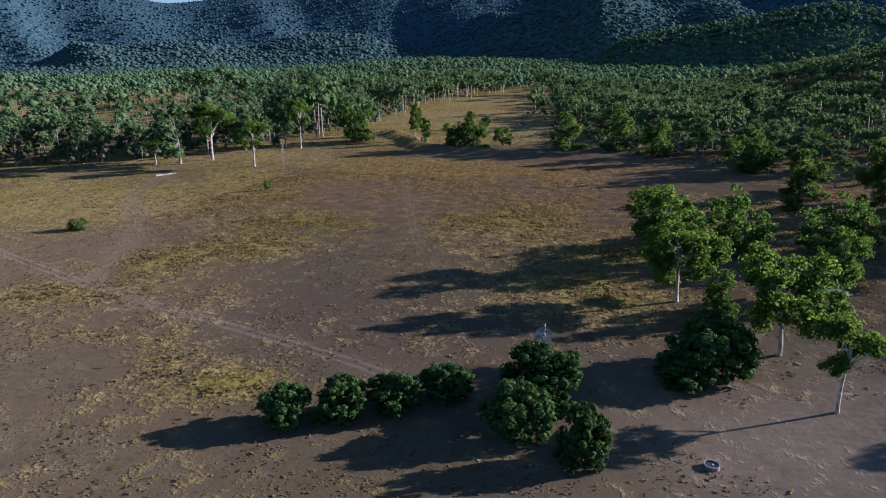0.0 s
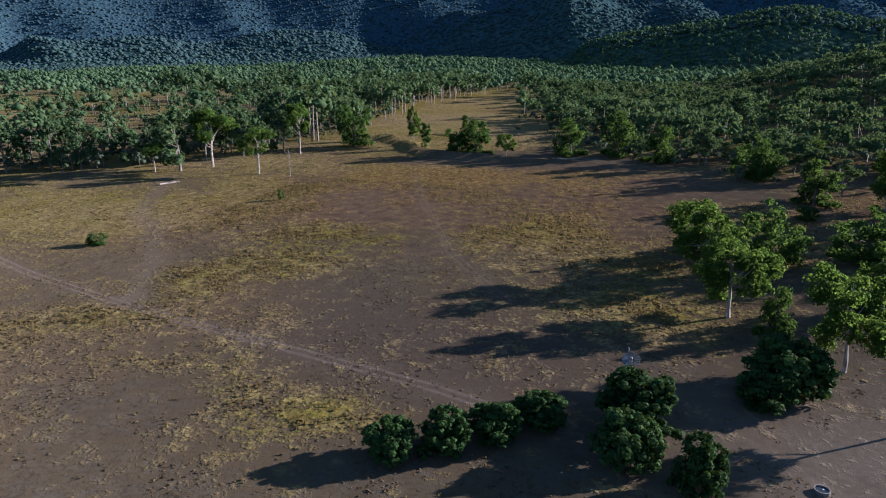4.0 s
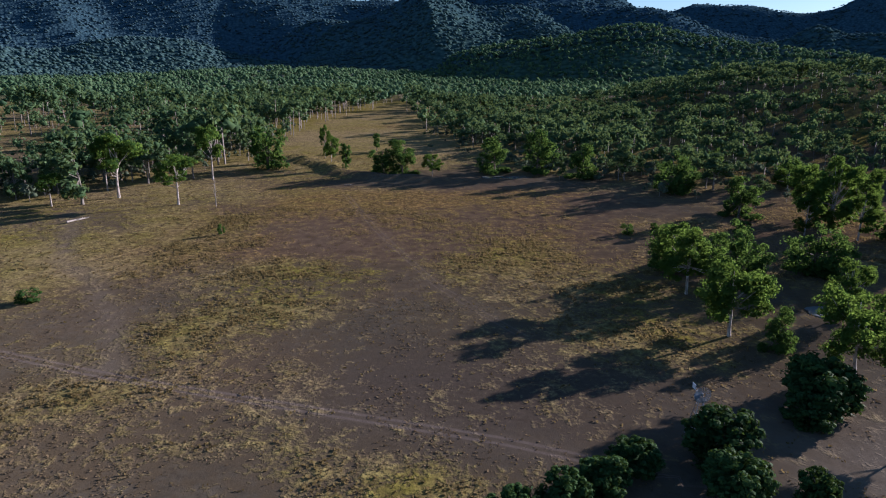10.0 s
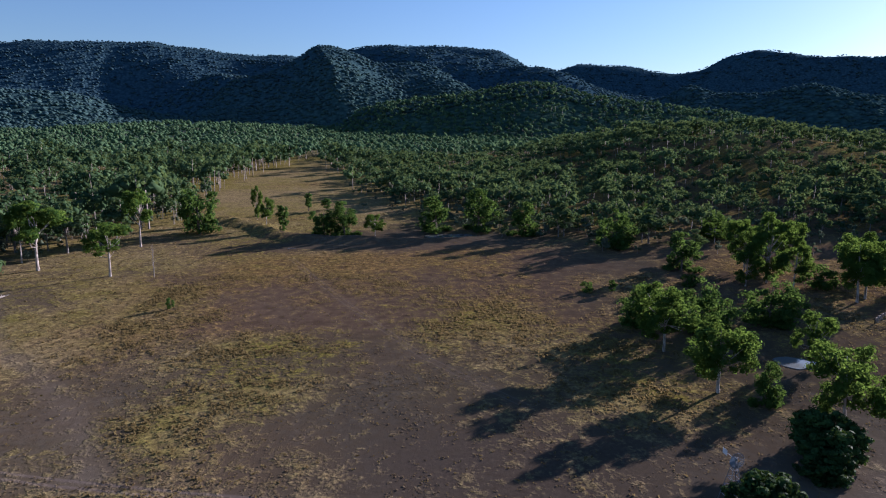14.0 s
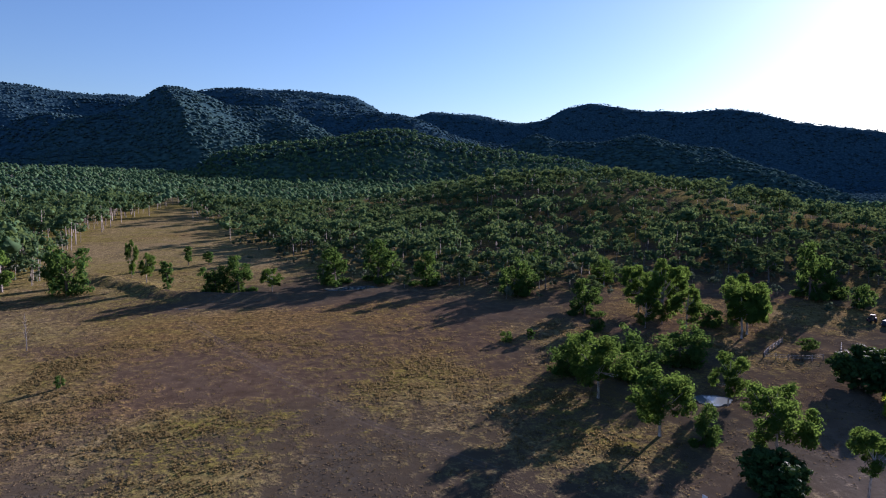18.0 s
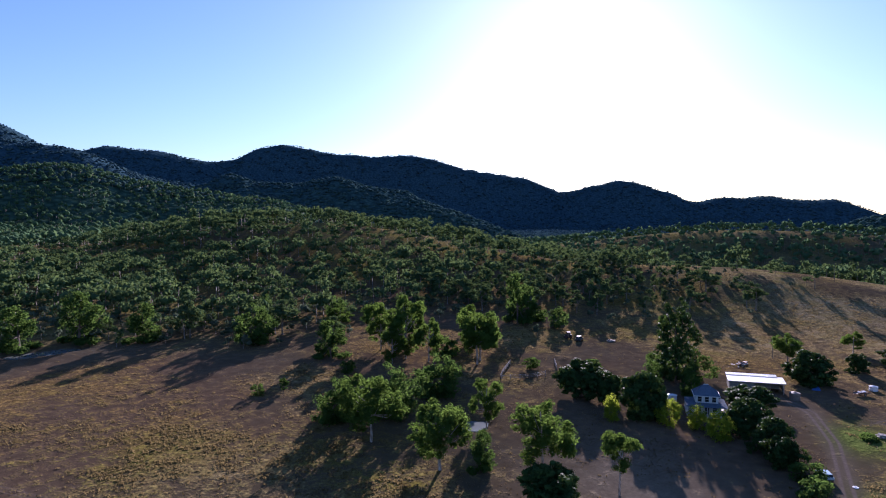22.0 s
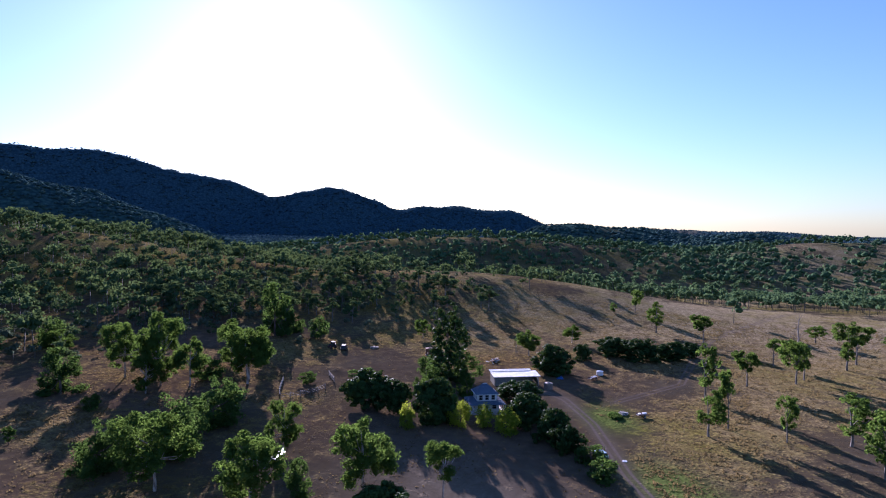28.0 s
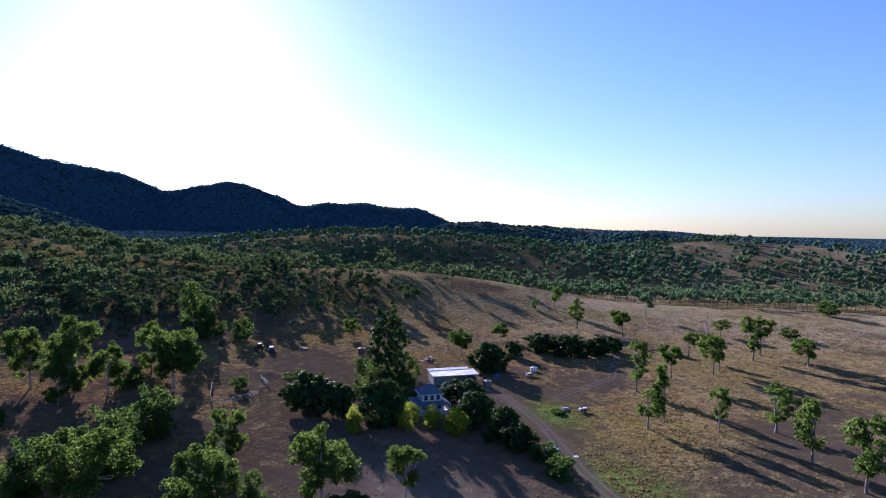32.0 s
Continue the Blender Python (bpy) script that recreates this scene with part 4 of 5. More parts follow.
# ---- bush and woods ----
def scatter(rng, spacing, x0, x1, y0, y1):
    xs, ys = np.arange(x0, x1, spacing), np.arange(y0, y1, spacing)
    x, y = np.meshgrid(xs, ys)
    x, y = x.ravel() + rng.uniform(-0.45, 0.45, x.size) * spacing, y.ravel() + rng.uniform(-0.45, 0.45, x.size) * spacing
    return x, y


def in_sight(x, y):
    az = np.degrees(np.arctan2(x - 5, y + 40))
    return (az > -62) & (az < 124)


def puffs(rng, at, radius, flat=0.95):
    """Rounded leaf masses: each a low dome with an uneven rim, as triangles."""
    n, k = len(at), 4
    spin = rng.uniform(0, 6.28, (n, 1)) + np.arange(k) * 2 * math.pi / k
    r = radius[:, None]
    rings = []
    for wide, up in ((0.62, -0.5), (1.0, 0.05)):
        rr = r * wide * rng.uniform(0.78, 1.22, (n, k))
        rings.append(np.stack([rr * np.cos(spin), rr * np.sin(spin), flat * r * (up + rng.uniform(-0.14, 0.14, (n, k)))], 2))
    top = np.stack([radius * rng.uniform(-0.25, 0.25, n), radius * rng.uniform(-0.25, 0.25, n), flat * radius * rng.uniform(0.72, 0.95, n)], 1)
    verts = (np.concatenate([rings[0], rings[1], top[:, None]], 1) + at[:, None]).reshape(-1, 3)
    one = []
    for q in range(k):
        j = (q + 1) % k
        one += [(q, j, k + j), (q, k + j, k + q), (k + q, k + j, 2 * k)]
    faces = (np.arange(n)[:, None, None] * (2 * k + 1) + np.array(one)[None]).reshape(-1, 3)
    return verts, faces, 2 * k + 1


def woods_mesh(name, rng, x, y, high, wide, clumps, per, card, mat, trunks=True, low=(0.06, 0.32), core=0.8, shade=None):
    """Many trees in one mesh: rounded leaf masses with loose sprays, over thin trunks."""
    n = len(x)
    z = full_height(x, y)
    own = np.repeat(np.arange(n), clumps)
    p = ball_points(rng, n * clumps)
    p[:, 2] = np.where(p[:, 2] < -0.25, -p[:, 2], p[:, 2])
    p *= rng.uniform(0.35, 0.85, (n * clumps, 1)) if clumps > 1 else 0.1
    low = rng.uniform(low[0], low[1], n)
    mid, half = (1 + low) / 2, (1 - low) / 2
    radius = wide[own] * rng.uniform(0.17, 0.29, n * clumps) * (0.92 if clumps == 8 else 1 if clumps > 3 else 1.35 if clumps > 1 else 1.9)
    cc = np.stack([x[own] + p[:, 0] * wide[own] / 2, y[own] + p[:, 1] * wide[own] / 2, z[own] + high[own] * (mid[own] + p[:, 2] * half[own]) - 0.5 * radius], 1)
    verts, faces, each = puffs(rng, cc, radius * core, 0.95 if per else 0.7)
    shade = rng.rand(n) if shade is None else shade
    tint = np.repeat(np.clip(0.75 * shade[own] + 0.25 * rng.rand(n * clumps), 0, 1), each)
    if per:
        own2 = np.repeat(np.arange(n * clumps), per)
        way = ball_points(rng, n * clumps * per)
        way[:, 2] = np.where(way[:, 2] < -0.3, -way[:, 2], way[:, 2])
        at = cc[own2] + way * (radius[own2] * rng.uniform(0.75, 1.08, len(own2)))[:, None] * (1, 1, 0.85)
        cv, cf = cards(rng, at, card * (wide[own] / 9)[own2] * rng.uniform(0.6, 1.3, len(own2)), way, 0.7)
        cf = cf + len(verts)
        verts, faces = np.concatenate([verts, cv]), np.concatenate([faces, cf[:, [0, 1, 2]], cf[:, [0, 2, 3]]])
        tint = np.concatenate([tint, np.repeat(shade[own][own2], 4)])
    crowns = mesh_of(name, verts, faces, mat, smooth=True, tint=tint)
    if not trunks:
        return crowns, None
    lean = rng.normal(size=(n, 2)) * 0.03 * high[:, None]
    rad = 0.016 * high * rng.uniform(0.7, 1.2, n)
    ring = np.array([(math.cos(a), math.sin(a)) for a in (0, 2.1, 4.2)])
    foot = np.stack([x[:, None] + rad[:, None] * ring[None, :, 0], y[:, None] + rad[:, None] * ring[None, :, 1], np.repeat((z - 0.5)[:, None], 3, 1)], 2)
    top = np.stack([x[:, None] + lean[:, :1] + 0.4 * rad[:, None] * ring[None, :, 0], y[:, None] + lean[:, 1:] + 0.4 * rad[:, None] * ring[None, :, 1], np.repeat((z + high * 0.75)[:, None], 3, 1)], 2)
    tv = np.concatenate([foot, top], 1).reshape(-1, 3)
    base = (np.arange(n) * 6)[:, None]
    tf = np.concatenate([base + np.array([[0, 1, 4, 3]]), base + np.array([[1, 2, 5, 4]]), base + np.array([[2, 0, 3, 5]])], 0)
    return crowns, mesh_of(name + "_trunks", tv, tf, WOOD_BARK)


def build_woods():
    rng = np.random.RandomState(12)
    x, y = scatter(rng, 7.9, -420, 560, 120, 560)
    r = np.hypot(x - 20, y - 100)
    keep = (rng.rand(len(x)) < woods_at(x, y) * np.clip(0.55 + 1.1 * COVER.layers(x + 300, y, 28, 2), 0.45, 1)) & in_sight(x, y) & (r < 480)
    keep &= ~((np.abs((x - 17) - 0.15 * (y - 248)) < 4.5) & (y > 240) & (y < 305))
    keep &= (near_line(x, y, DAM_BANK) > 6) & (np.hypot((x - 14) / 16, (y - 250) / 8) > 1)
    x, y = x[keep], y[keep]
    high = (5 + 10 * rng.rand(len(x)) ** 1.3) * (0.55 + 0.9 * COVER.layers(x, y + 50, 35, 2)) * np.where(x < -50, 1.45, 1.0) + np.where(x < -50, 3.0, 0)
    wide = high * rng.uniform(0.7, 1.08, len(x)) * np.where(x < -50, 0.8, 1.0)
    near = (np.hypot(x + 10, y - 30) < 232) | ((x > 150) & (x < 300) & (y < 235))
    for a, b, c, d in list(zip(x[near], y[near], high[near], wide[near]))[:190]:
        plant("bush", round(float(a), 1), round(float(b), 1), round(float(c), 1), round(float(d), 1), "trees along the edge of the bush")
    x, y, high, wide = x[~near], y[~near], high[~near], wide[~near]
    crowns, stems = woods_mesh("bushland", rng, x, y, high, wide, 7, 15, 0.52, WOOD_LEAF, core=0.56)
    foot = tagged(new("bushland"), "open eucalypt bush on the slopes round the paddock", "woods", kind="stuff")
    under("crowns", crowns, foot)
    under("trunks", stems, foot)
    rng = np.random.RandomState(18)
    x, y = scatter(rng, 4.6, -330, 330, 130, 420)
    deep = np.interp(y, WEST_Y, WEST_X) - x
    edge = sigmoid((deep + 4) / 4) * sigmoid((46 - deep) / 8)
    keep = (rng.rand(len(x)) < np.maximum(0.62 * edge, (0.17 + 0.5 * np.maximum(sigmoid((34 - y + np.interp(x, FOOT_X, FOOT_Y)) / 8), sigmoid((48 - x + np.interp(y, HILL_Y, HILL_X)) / 8))) * (x > -60)) * woods_at(x, y)) & in_sight(x, y) & (np.hypot(x - 20, y - 100) < 330)
    x, y = x[keep], y[keep]
    high = rng.uniform(2.2, 5.5, len(x)) * np.where(x < -60, 1.25, 1.1)
    foot = tagged(new("understorey"), "grey-green saplings and shrubs under the bush", "shrubs", kind="stuff")
    crowns, stems = woods_mesh("understorey", rng, x, y, high, high * rng.uniform(0.7, 1.1, len(x)), 6, 8, 0.75, SCRUB_LEAF, low=(-0.1, 0.1))
    under("crowns", crowns, foot)
    under("stems", stems, foot)
    rng = np.random.RandomState(13)
    x, y = scatter(rng, 11.2, -1100, 1250, -700, 1350)
    r = np.hypot(x - 20, y - 100)
    inner = (x > -420) & (x < 560) & (y > 120) & (y < 560) & (r < 480)
    keep = (rng.rand(len(x)) < woods_at(x, y) * np.where(y < 330, 1.0, np.clip(1.15 - r / 2400, 0.5, 0.95))) & in_sight(x, y) & (r < 1250) & ~inner & (r > 260)
    x, y = x[keep], y[keep]
    high = rng.uniform(8, 15, len(x))
    wide = high * rng.uniform(0.7, 1.1, len(x))
    foot = tagged(new("woodland"), "eucalypt woodland across the valley floor", "woods", kind="stuff")
    near = (np.hypot(x - 20, y - 100) < 640) & (y < 330)
    for some, clumps, per, card, core in ((near, 5, 8, 0.82, 0.66), (~near, 3, 1, 1.35, 0.8)):
        crowns, stems = woods_mesh("woodland", rng, x[some], y[some], high[some], wide[some], clumps, per, card, VALLEY_LEAF, core=core)
        under("crowns", crowns, foot)
        under("trunks", stems, foot)
    rng = np.random.RandomState(14)
    n = 84000
    az, q = rng.uniform(-62, 122, n), rng.rand(n)
    dist = 1180 + 3300 * q**1.25
    x, y = dist * np.sin(np.radians(az)), dist * np.cos(np.radians(az))
    keep = rng.rand(n) < woods_at(x, y)
    # only the slopes that face the valley carry single trees
    arcs, steps = np.radians(np.arange(-63, 123.5, 0.25)), np.arange(300, 4600, 30.0)
    ga, gs = np.meshgrid(arcs, steps, indexing="ij")
    rise = (full_height((gs * np.sin(ga)).ravel(), (gs * np.cos(ga)).ravel()).reshape(ga.shape) - 50) / gs
    crest = np.maximum.accumulate(rise, 1)
    ia, js = np.clip(((az + 63) / 0.25).astype(int), 0, len(arcs) - 1), np.clip(((dist - 300) / 30).astype(int) - 1, 0, len(steps) - 1)
    keep &= (full_height(x, y) + 6 - 50) / dist > crest[ia, js]
    skyline = (full_height(x, y) - 50) / dist > crest[ia, -1] - 0.006
    x, y, dist, skyline = x[keep], y[keep], dist[keep], skyline[keep]
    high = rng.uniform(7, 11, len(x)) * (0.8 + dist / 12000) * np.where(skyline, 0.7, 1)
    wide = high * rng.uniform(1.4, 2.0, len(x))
    # shade carries the painted haze: tree colour goes bluer with distance.
    crowns, _ = woods_mesh("range_woods", rng, x, y, high, wide, 1, 0, 3.7, HAZY_LEAF, trunks=False, low=(0.0, 0.2), core=1.0, shade=np.clip(1.15 - (dist - 1100) / 1500 + rng.uniform(-0.2, 0.2, len(x)), 0, 1))
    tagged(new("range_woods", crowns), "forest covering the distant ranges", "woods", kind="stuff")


build_woods()
for kind, models in MODELS.items():
    for model, _, _ in models:
        if model.name not in USED:
            for ob in (*model.children_recursive, model):
                bpy.data.objects.remove(ob)


def build_grass():
    """Dry tussocks standing on the paddocks."""
    rng = np.random.RandomState(15)
    parts = ((-70, 110, 35, 190, 150000), (-190, 130, 120, 300, 45000), (80, 330, 20, 200, 80000), (60, 330, -90, 30, 60000))
    x = np.concatenate([rng.uniform(a, b, n) for a, b, c, d, n in parts])
    y = np.concatenate([rng.uniform(c, d, n) for a, b, c, d, n in parts])
    grass, green, worn = cover_at(x, y)
    clump = COVER.layers(x + 77, y - 55, 3.2, 2)
    keep = (rng.rand(len(x)) < np.clip((grass - 0.30) * 0.8, 0.02, 0.36) * np.clip((clump - 0.38) * 6, 0.22, 1.5)) & (woods_at(x, y) < 0.5) & (worn < 0.35)
    x, y = x[keep], y[keep]
    n = len(x)
    z = full_height(x, y)
    per = 3
    own = np.repeat(np.arange(n), per)
    size = rng.uniform(0.08, 0.24, n) + 0.08 * np.clip(cover_at(x, y)[0], 0, 1)
    at = np.stack([x[own] + rng.normal(size=n * per) * 0.26, y[own] + rng.normal(size=n * per) * 0.26, z[own] + size[own] * 0.45], 1)
    up = np.tile((0.0, 0.0, 1.0), (n * per, 1))
    verts, faces = cards(rng, at, size[own], up, 0.1)
    me = mesh_of("dry_grass", verts, faces, STRAW, tint=np.repeat(rng.rand(n)[own], 4))
    tagged(new("dry_grass", me), "dry straw-coloured grass tussocks on the paddock", "grass", kind="stuff")


def build_tussocks():
    """Low withered tussocks, grazed down, all over the bare earth."""
    rng = np.random.RandomState(16)
    parts = ((-75, 115, 30, 130, 36000), (-110, 110, 130, 240, 20000), (75, 260, 20, 190, 30000), (60, 330, -90, 30, 24000))
    x = np.concatenate([rng.uniform(a, b, n) for a, b, c, d, n in parts])
    y = np.concatenate([rng.uniform(c, d, n) for a, b, c, d, n in parts])
    _, _, worn = cover_at(x, y)
    clump = COVER.layers(x - 177, y + 255, 9.0, 3)
    keep = (rng.rand(len(x)) < np.clip((clump - 0.45) * 3.6, 0.02, 0.8)) & (worn < 0.3) & (woods_at(x, y) < 0.5)
    x, y = x[keep], y[keep]
    n, per = len(x), 2
    own = np.repeat(np.arange(n), per)
    size = rng.uniform(0.10, 0.23, n)
    at = np.stack([x[own] + rng.normal(size=n * per) * 0.14, y[own] + rng.normal(size=n * per) * 0.14, full_height(x, y)[own] + size[own] * 0.22], 1)
    verts, faces = cards(rng, at, size[own], np.tile((0.0, 0.0, 1.0), (n * per, 1)), 0.62)
    me = mesh_of("withered_tussocks", verts, faces, WITHERED, tint=np.repeat(rng.rand(n)[own], 4))
    tagged(new("withered_tussocks", me), "low brown grazed tussocks on bare earth", "grass", kind="stuff")


build_tussocks()
build_grass()


# ---- water ----
def water_sheet(name, cx, cy, rx, ry, turn, level, label):
    """A still sheet of water with an uneven shore and some thickness."""
    bm = bmesh.new()
    rim = []
    for k in range(48):
        a = 2 * math.pi * k / 48
        f = 1 + 0.12 * math.sin(3 * a + cx) + 0.07 * math.sin(7 * a)
        rim.append(bm.verts.new((rx * f * math.cos(a), ry * f * math.sin(a), 0)))
    made = bmesh.ops.extrude_face_region(bm, geom=[bm.faces.new(rim)])["geom"]
    bmesh.ops.translate(bm, vec=(0, 0, -0.9), verts=[g for g in made if isinstance(g, bmesh.types.BMVert)])
    bmesh.ops.recalc_face_normals(bm, faces=bm.faces)
    me = bpy.data.meshes.new(name)
    bm.to_mesh(me)
    bm.free()
    me.materials.append(WATER)
    ob = new(name, me)
    ob.matrix_basis = pose(cx, cy, level, 0, 0, turn)
    return tagged(ob, label, "water", kind="structure")


water_sheet("water_1", 76.3, 120.5, 4.2, 3.6, -20, ground_z(76.3, 120.5) + 0.75, "small round pond between gum trees")
water_sheet("water_2", 17, 248.5, 10.5, 4.6, -5, ground_z(17, 248.5) + 0.8, "farm dam behind an earth bank")

# ---- homestead materials ----
ROOF_BLUE = plain("blue_grey_iron", (0.115, 0.150, 0.200), 0.85, 0.0, 0.15, 1.5)
ROOF_BLUE.node_tree.nodes["Principled BSDF"].inputs["Specular IOR Level"].default_value = 0.04
ROOF_PALE = plain("pale_zinc_iron", (0.62, 0.62, 0.60), 0.38, 0.35, 0.10, 1.2)
WHITE_PAINT = plain("white_paint", (0.68, 0.68, 0.66), 0.6, 0, 0.08, 2.0)
SHED_WALL = plain("grey_iron_wall", (0.17, 0.18, 0.17), 0.7, 0.1, 0.2, 2.0)
CONCRETE = plain("concrete", (0.42, 0.40, 0.37), 0.85, 0, 0.18, 2.5, 0.3)
WORN_CONCRETE = plain("worn_concrete", (0.13, 0.125, 0.12), 0.9, 0, 0.3, 2.0, 0.3)
GALVANISED = plain("galvanised_steel", (0.30, 0.33, 0.37), 0.42, 0.7, 0.15, 3.0)
DARK_PAINT = plain("dark_machine_paint", (0.035, 0.038, 0.042), 0.75, 0.0, 0.3, 3.0)
RED_PAINT = plain("faded_red_paint", (0.20, 0.035, 0.025), 0.5, 0, 0.25, 3.0)
CAR_WHITE = plain("white_car_paint", (0.66, 0.67, 0.68), 0.25, 0, 0.05, 2.0)
CAR_BLUE = plain("pale_blue_car_paint", (0.30, 0.42, 0.50), 0.25, 0, 0.06, 2.0)
TARP_BLUE = plain("blue_tarpaulin", (0.03, 0.09, 0.30), 0.6, 0, 0.2, 3.0)
RUBBER = plain("rubber", (0.022, 0.022, 0.022), 0.85, 0, 0.3, 6.0)
RUST = plain("rusty_steel", (0.17, 0.085, 0.05), 0.85, 0.2, 0.4, 4.0, 0.3)
DULL_IRON = plain("dull_iron", (0.16, 0.145, 0.13), 0.75, 0.2, 0.3, 1.5)
BARE_LOG = plain("bleached_log", (0.22, 0.20, 0.17), 0.9, 0, 0.25, 3.0, 0.4)


def glass_material():
    m, t, b = material("window_glass", 0.05)
    b.inputs["Base Color"].default_value = (0.02, 0.025, 0.03, 1)
    b.inputs["Specular IOR Level"].default_value = 0.3
    return m


GLASS = glass_material()


def thing(name, x, y, turn=0.0, label="", category="", group="", lift=0.0, z=None):
    foot = new(name)
    foot.empty_display_size = 0.5
    foot.matrix_basis = pose(x, y, (ground_z(x, y) if z is None else z) + lift, 0, 0, turn)
    return tagged(foot, label, category, group)


def slab(points, thick):
    """A flat plate over the corner points, thickened downwards."""
    bm = bmesh.new()
    top = [bm.verts.new(p) for p in points]
    low = [bm.verts.new((p[0], p[1], p[2] - thick)) for p in points]
    bm.faces.new(top)
    bm.faces.new(low[::-1])
    for k in range(len(points)):
        j = (k + 1) % len(points)
        bm.faces.new((top[j], top[k], low[k], low[j]))
    bmesh.ops.recalc_face_normals(bm, faces=bm.faces)
    return bm


def ribs(points, count, mat, parent):
    """Standing ribs of roof iron, running from the eave to the ridge of a four-cornered plate."""
    a, b, c, d = (Vector(p) for p in points)
    for k in range(count):
        f = (k + 0.5) / count
        low, high = a.lerp(b, f), d.lerp(c, f)
        bm = bmesh.new()
        tube(bm, [low + Vector((0, 0, 0.02)), high + Vector((0, 0, 0.02))], [0.035, 0.035], 4)
        part("roof_rib", bm, mat, parent)


def window(parent, w, h, m):
    """A framed sash window, set proud of its wall, facing -y before m."""
    frame_bm = boxes(((w + 0.16, 0.09, 0.08), (0, -0.03, -0.08)), ((w + 0.16, 0.09, 0.08), (0, -0.03, h)), ((0.08, 0.09, h), (-w / 2 - 0.04, -0.03, 0)), ((0.08, 0.09, h), (w / 2 + 0.04, -0.03, 0)), ((w, 0.06, 0.05), (0, -0.03, h / 2)))
    holder = part("window", frame_bm, WHITE_PAINT, parent, "white timber window frame")
    holder.matrix_basis = m
    part("pane", boxes(((w, 0.03, h), (0, 0.0, 0))), GLASS, holder, "dark glass pane")


def build_house():
    """The two-storey farmhouse: wide verandah below, a small upper floor with a hipped roof."""
    zg = ground_z(126, 87.1)
    house = thing("farmhouse", 126.0, 87.1, -60, "two-storey white farmhouse with blue-grey hipped roof", "house", z=zg)
    part("foundation", boxes(((9.4, 8.8, 0.9), (0, 0, -0.5)), bevel=0.03), CONCRETE, house)
    part("lower_wall", boxes(((6.4, 6.0, 2.3), (0, 0, 0.4)), bevel=0.02), WHITE_PAINT, house)
    part("upper_wall", boxes(((5.2, 5.2, 2.15), (0, 0, 2.9)), bevel=0.02), WHITE_PAINT, house)
    # verandah roof: four sloping plates round the upper floor
    o, i, ze, zi = 4.75, 2.6, 2.5, 3.1
    oy, iy = 4.45, 2.6
    corners = [(-o, -oy), (o, -oy), (o, oy), (-o, oy)]
    inner = [(-i, -iy), (i, -iy), (i, iy), (-i, iy)]
    for k in range(4):
        j = (k + 1) % 4
        pts = [(*corners[k], ze), (*corners[j], ze), (*inner[j], zi), (*inner[k], zi)]
        plate = part("verandah_roof", slab(pts, 0.07), ROOF_BLUE, house, "blue-grey corrugated iron")
        ribs(pts, 13, ROOF_BLUE, plate)
    for x in (-4.55, -2.3, 0, 2.3, 4.55):
        for y in (-4.25, 4.25):
            part("verandah_post", boxes(((0.12, 0.12, 2.1), (x, y, 0.4)), bevel=0.01), WHITE_PAINT, house)
    for y in (-2.2, 0, 2.2):
        for x in (-4.55, 4.55):
            part("verandah_post", boxes(((0.12, 0.12, 2.1), (x, y, 0.4)), bevel=0.01), WHITE_PAINT, house)
    for y in (-4.25, 4.25):
        part("verandah_rail", boxes(((9.0, 0.06, 0.08), (0, y, 1.35)), ((9.0, 0.05, 0.06), (0, y, 0.7))), WHITE_PAINT, house)
    # hipped main roof
    e, zr, zt, r = 3.0, 4.95, 7.1, 0.5
    eave = [(-e, -e, zr), (e, -e, zr), (e, e, zr), (-e, e, zr)]
    ridge = [(-r, 0, zt), (r, 0, zt)]
    planes = [[eave[0], eave[1], ridge[1], ridge[0]], [eave[2], eave[3], ridge[0], ridge[1]], [eave[1], eave[2], ridge[1]], [eave[3], eave[0], ridge[0]]]
    for pts in planes:
        plate = part("roof", slab(pts, 0.08), ROOF_BLUE, house, "blue-grey corrugated iron")
        ribs(pts if len(pts) == 4 else [pts[0], pts[1], pts[2], pts[2]], 9, ROOF_BLUE, plate)
    bm = bmesh.new()
    tube(bm, [(-r - 0.1, 0, zt + 0.03), (r + 0.1, 0, zt + 0.03)], [0.09, 0.09], 8)
    part("ridge_cap", bm, ROOF_PALE, house)
    bm = boxes(((6.1, 0.12, 0.14), (0, -3.05, zr - 0.18)), ((6.1, 0.12, 0.14), (0, 3.05, zr - 0.18)), ((0.12, 5.9, 0.14), (-3.05, 0, zr - 0.18)), ((0.12, 5.9, 0.14), (3.05, 0, zr - 0.18)))
    part("gutter", bm, WHITE_PAINT, house)
    for k in range(4):
        for x in (-1.65, 0, 1.65):
            window(house, 0.9, 1.25, Matrix.Rotation(radians(90 * k), 4, "Z") @ pose(x, -2.63, 3.4))
    for k, half in enumerate((3.02, 3.22, 3.02, 3.22)):
        for x in (-1.9, 1.9):
            window(house, 1.1, 1.2, Matrix.Rotation(radians(90 * k), 4, "Z") @ pose(x, -half, 1.1))
    part("door", boxes(((0.95, 0.06, 2.05), (0, -3.03, 0.42)), bevel=0.01), DARK_PAINT, house, "dark front door")
    for k in range(4):
        part("step", boxes(((1.8, 0.3, 0.18), (0, -4.6 - 0.28 * k, 0.22 - 0.18 * k))), CONCRETE, house)


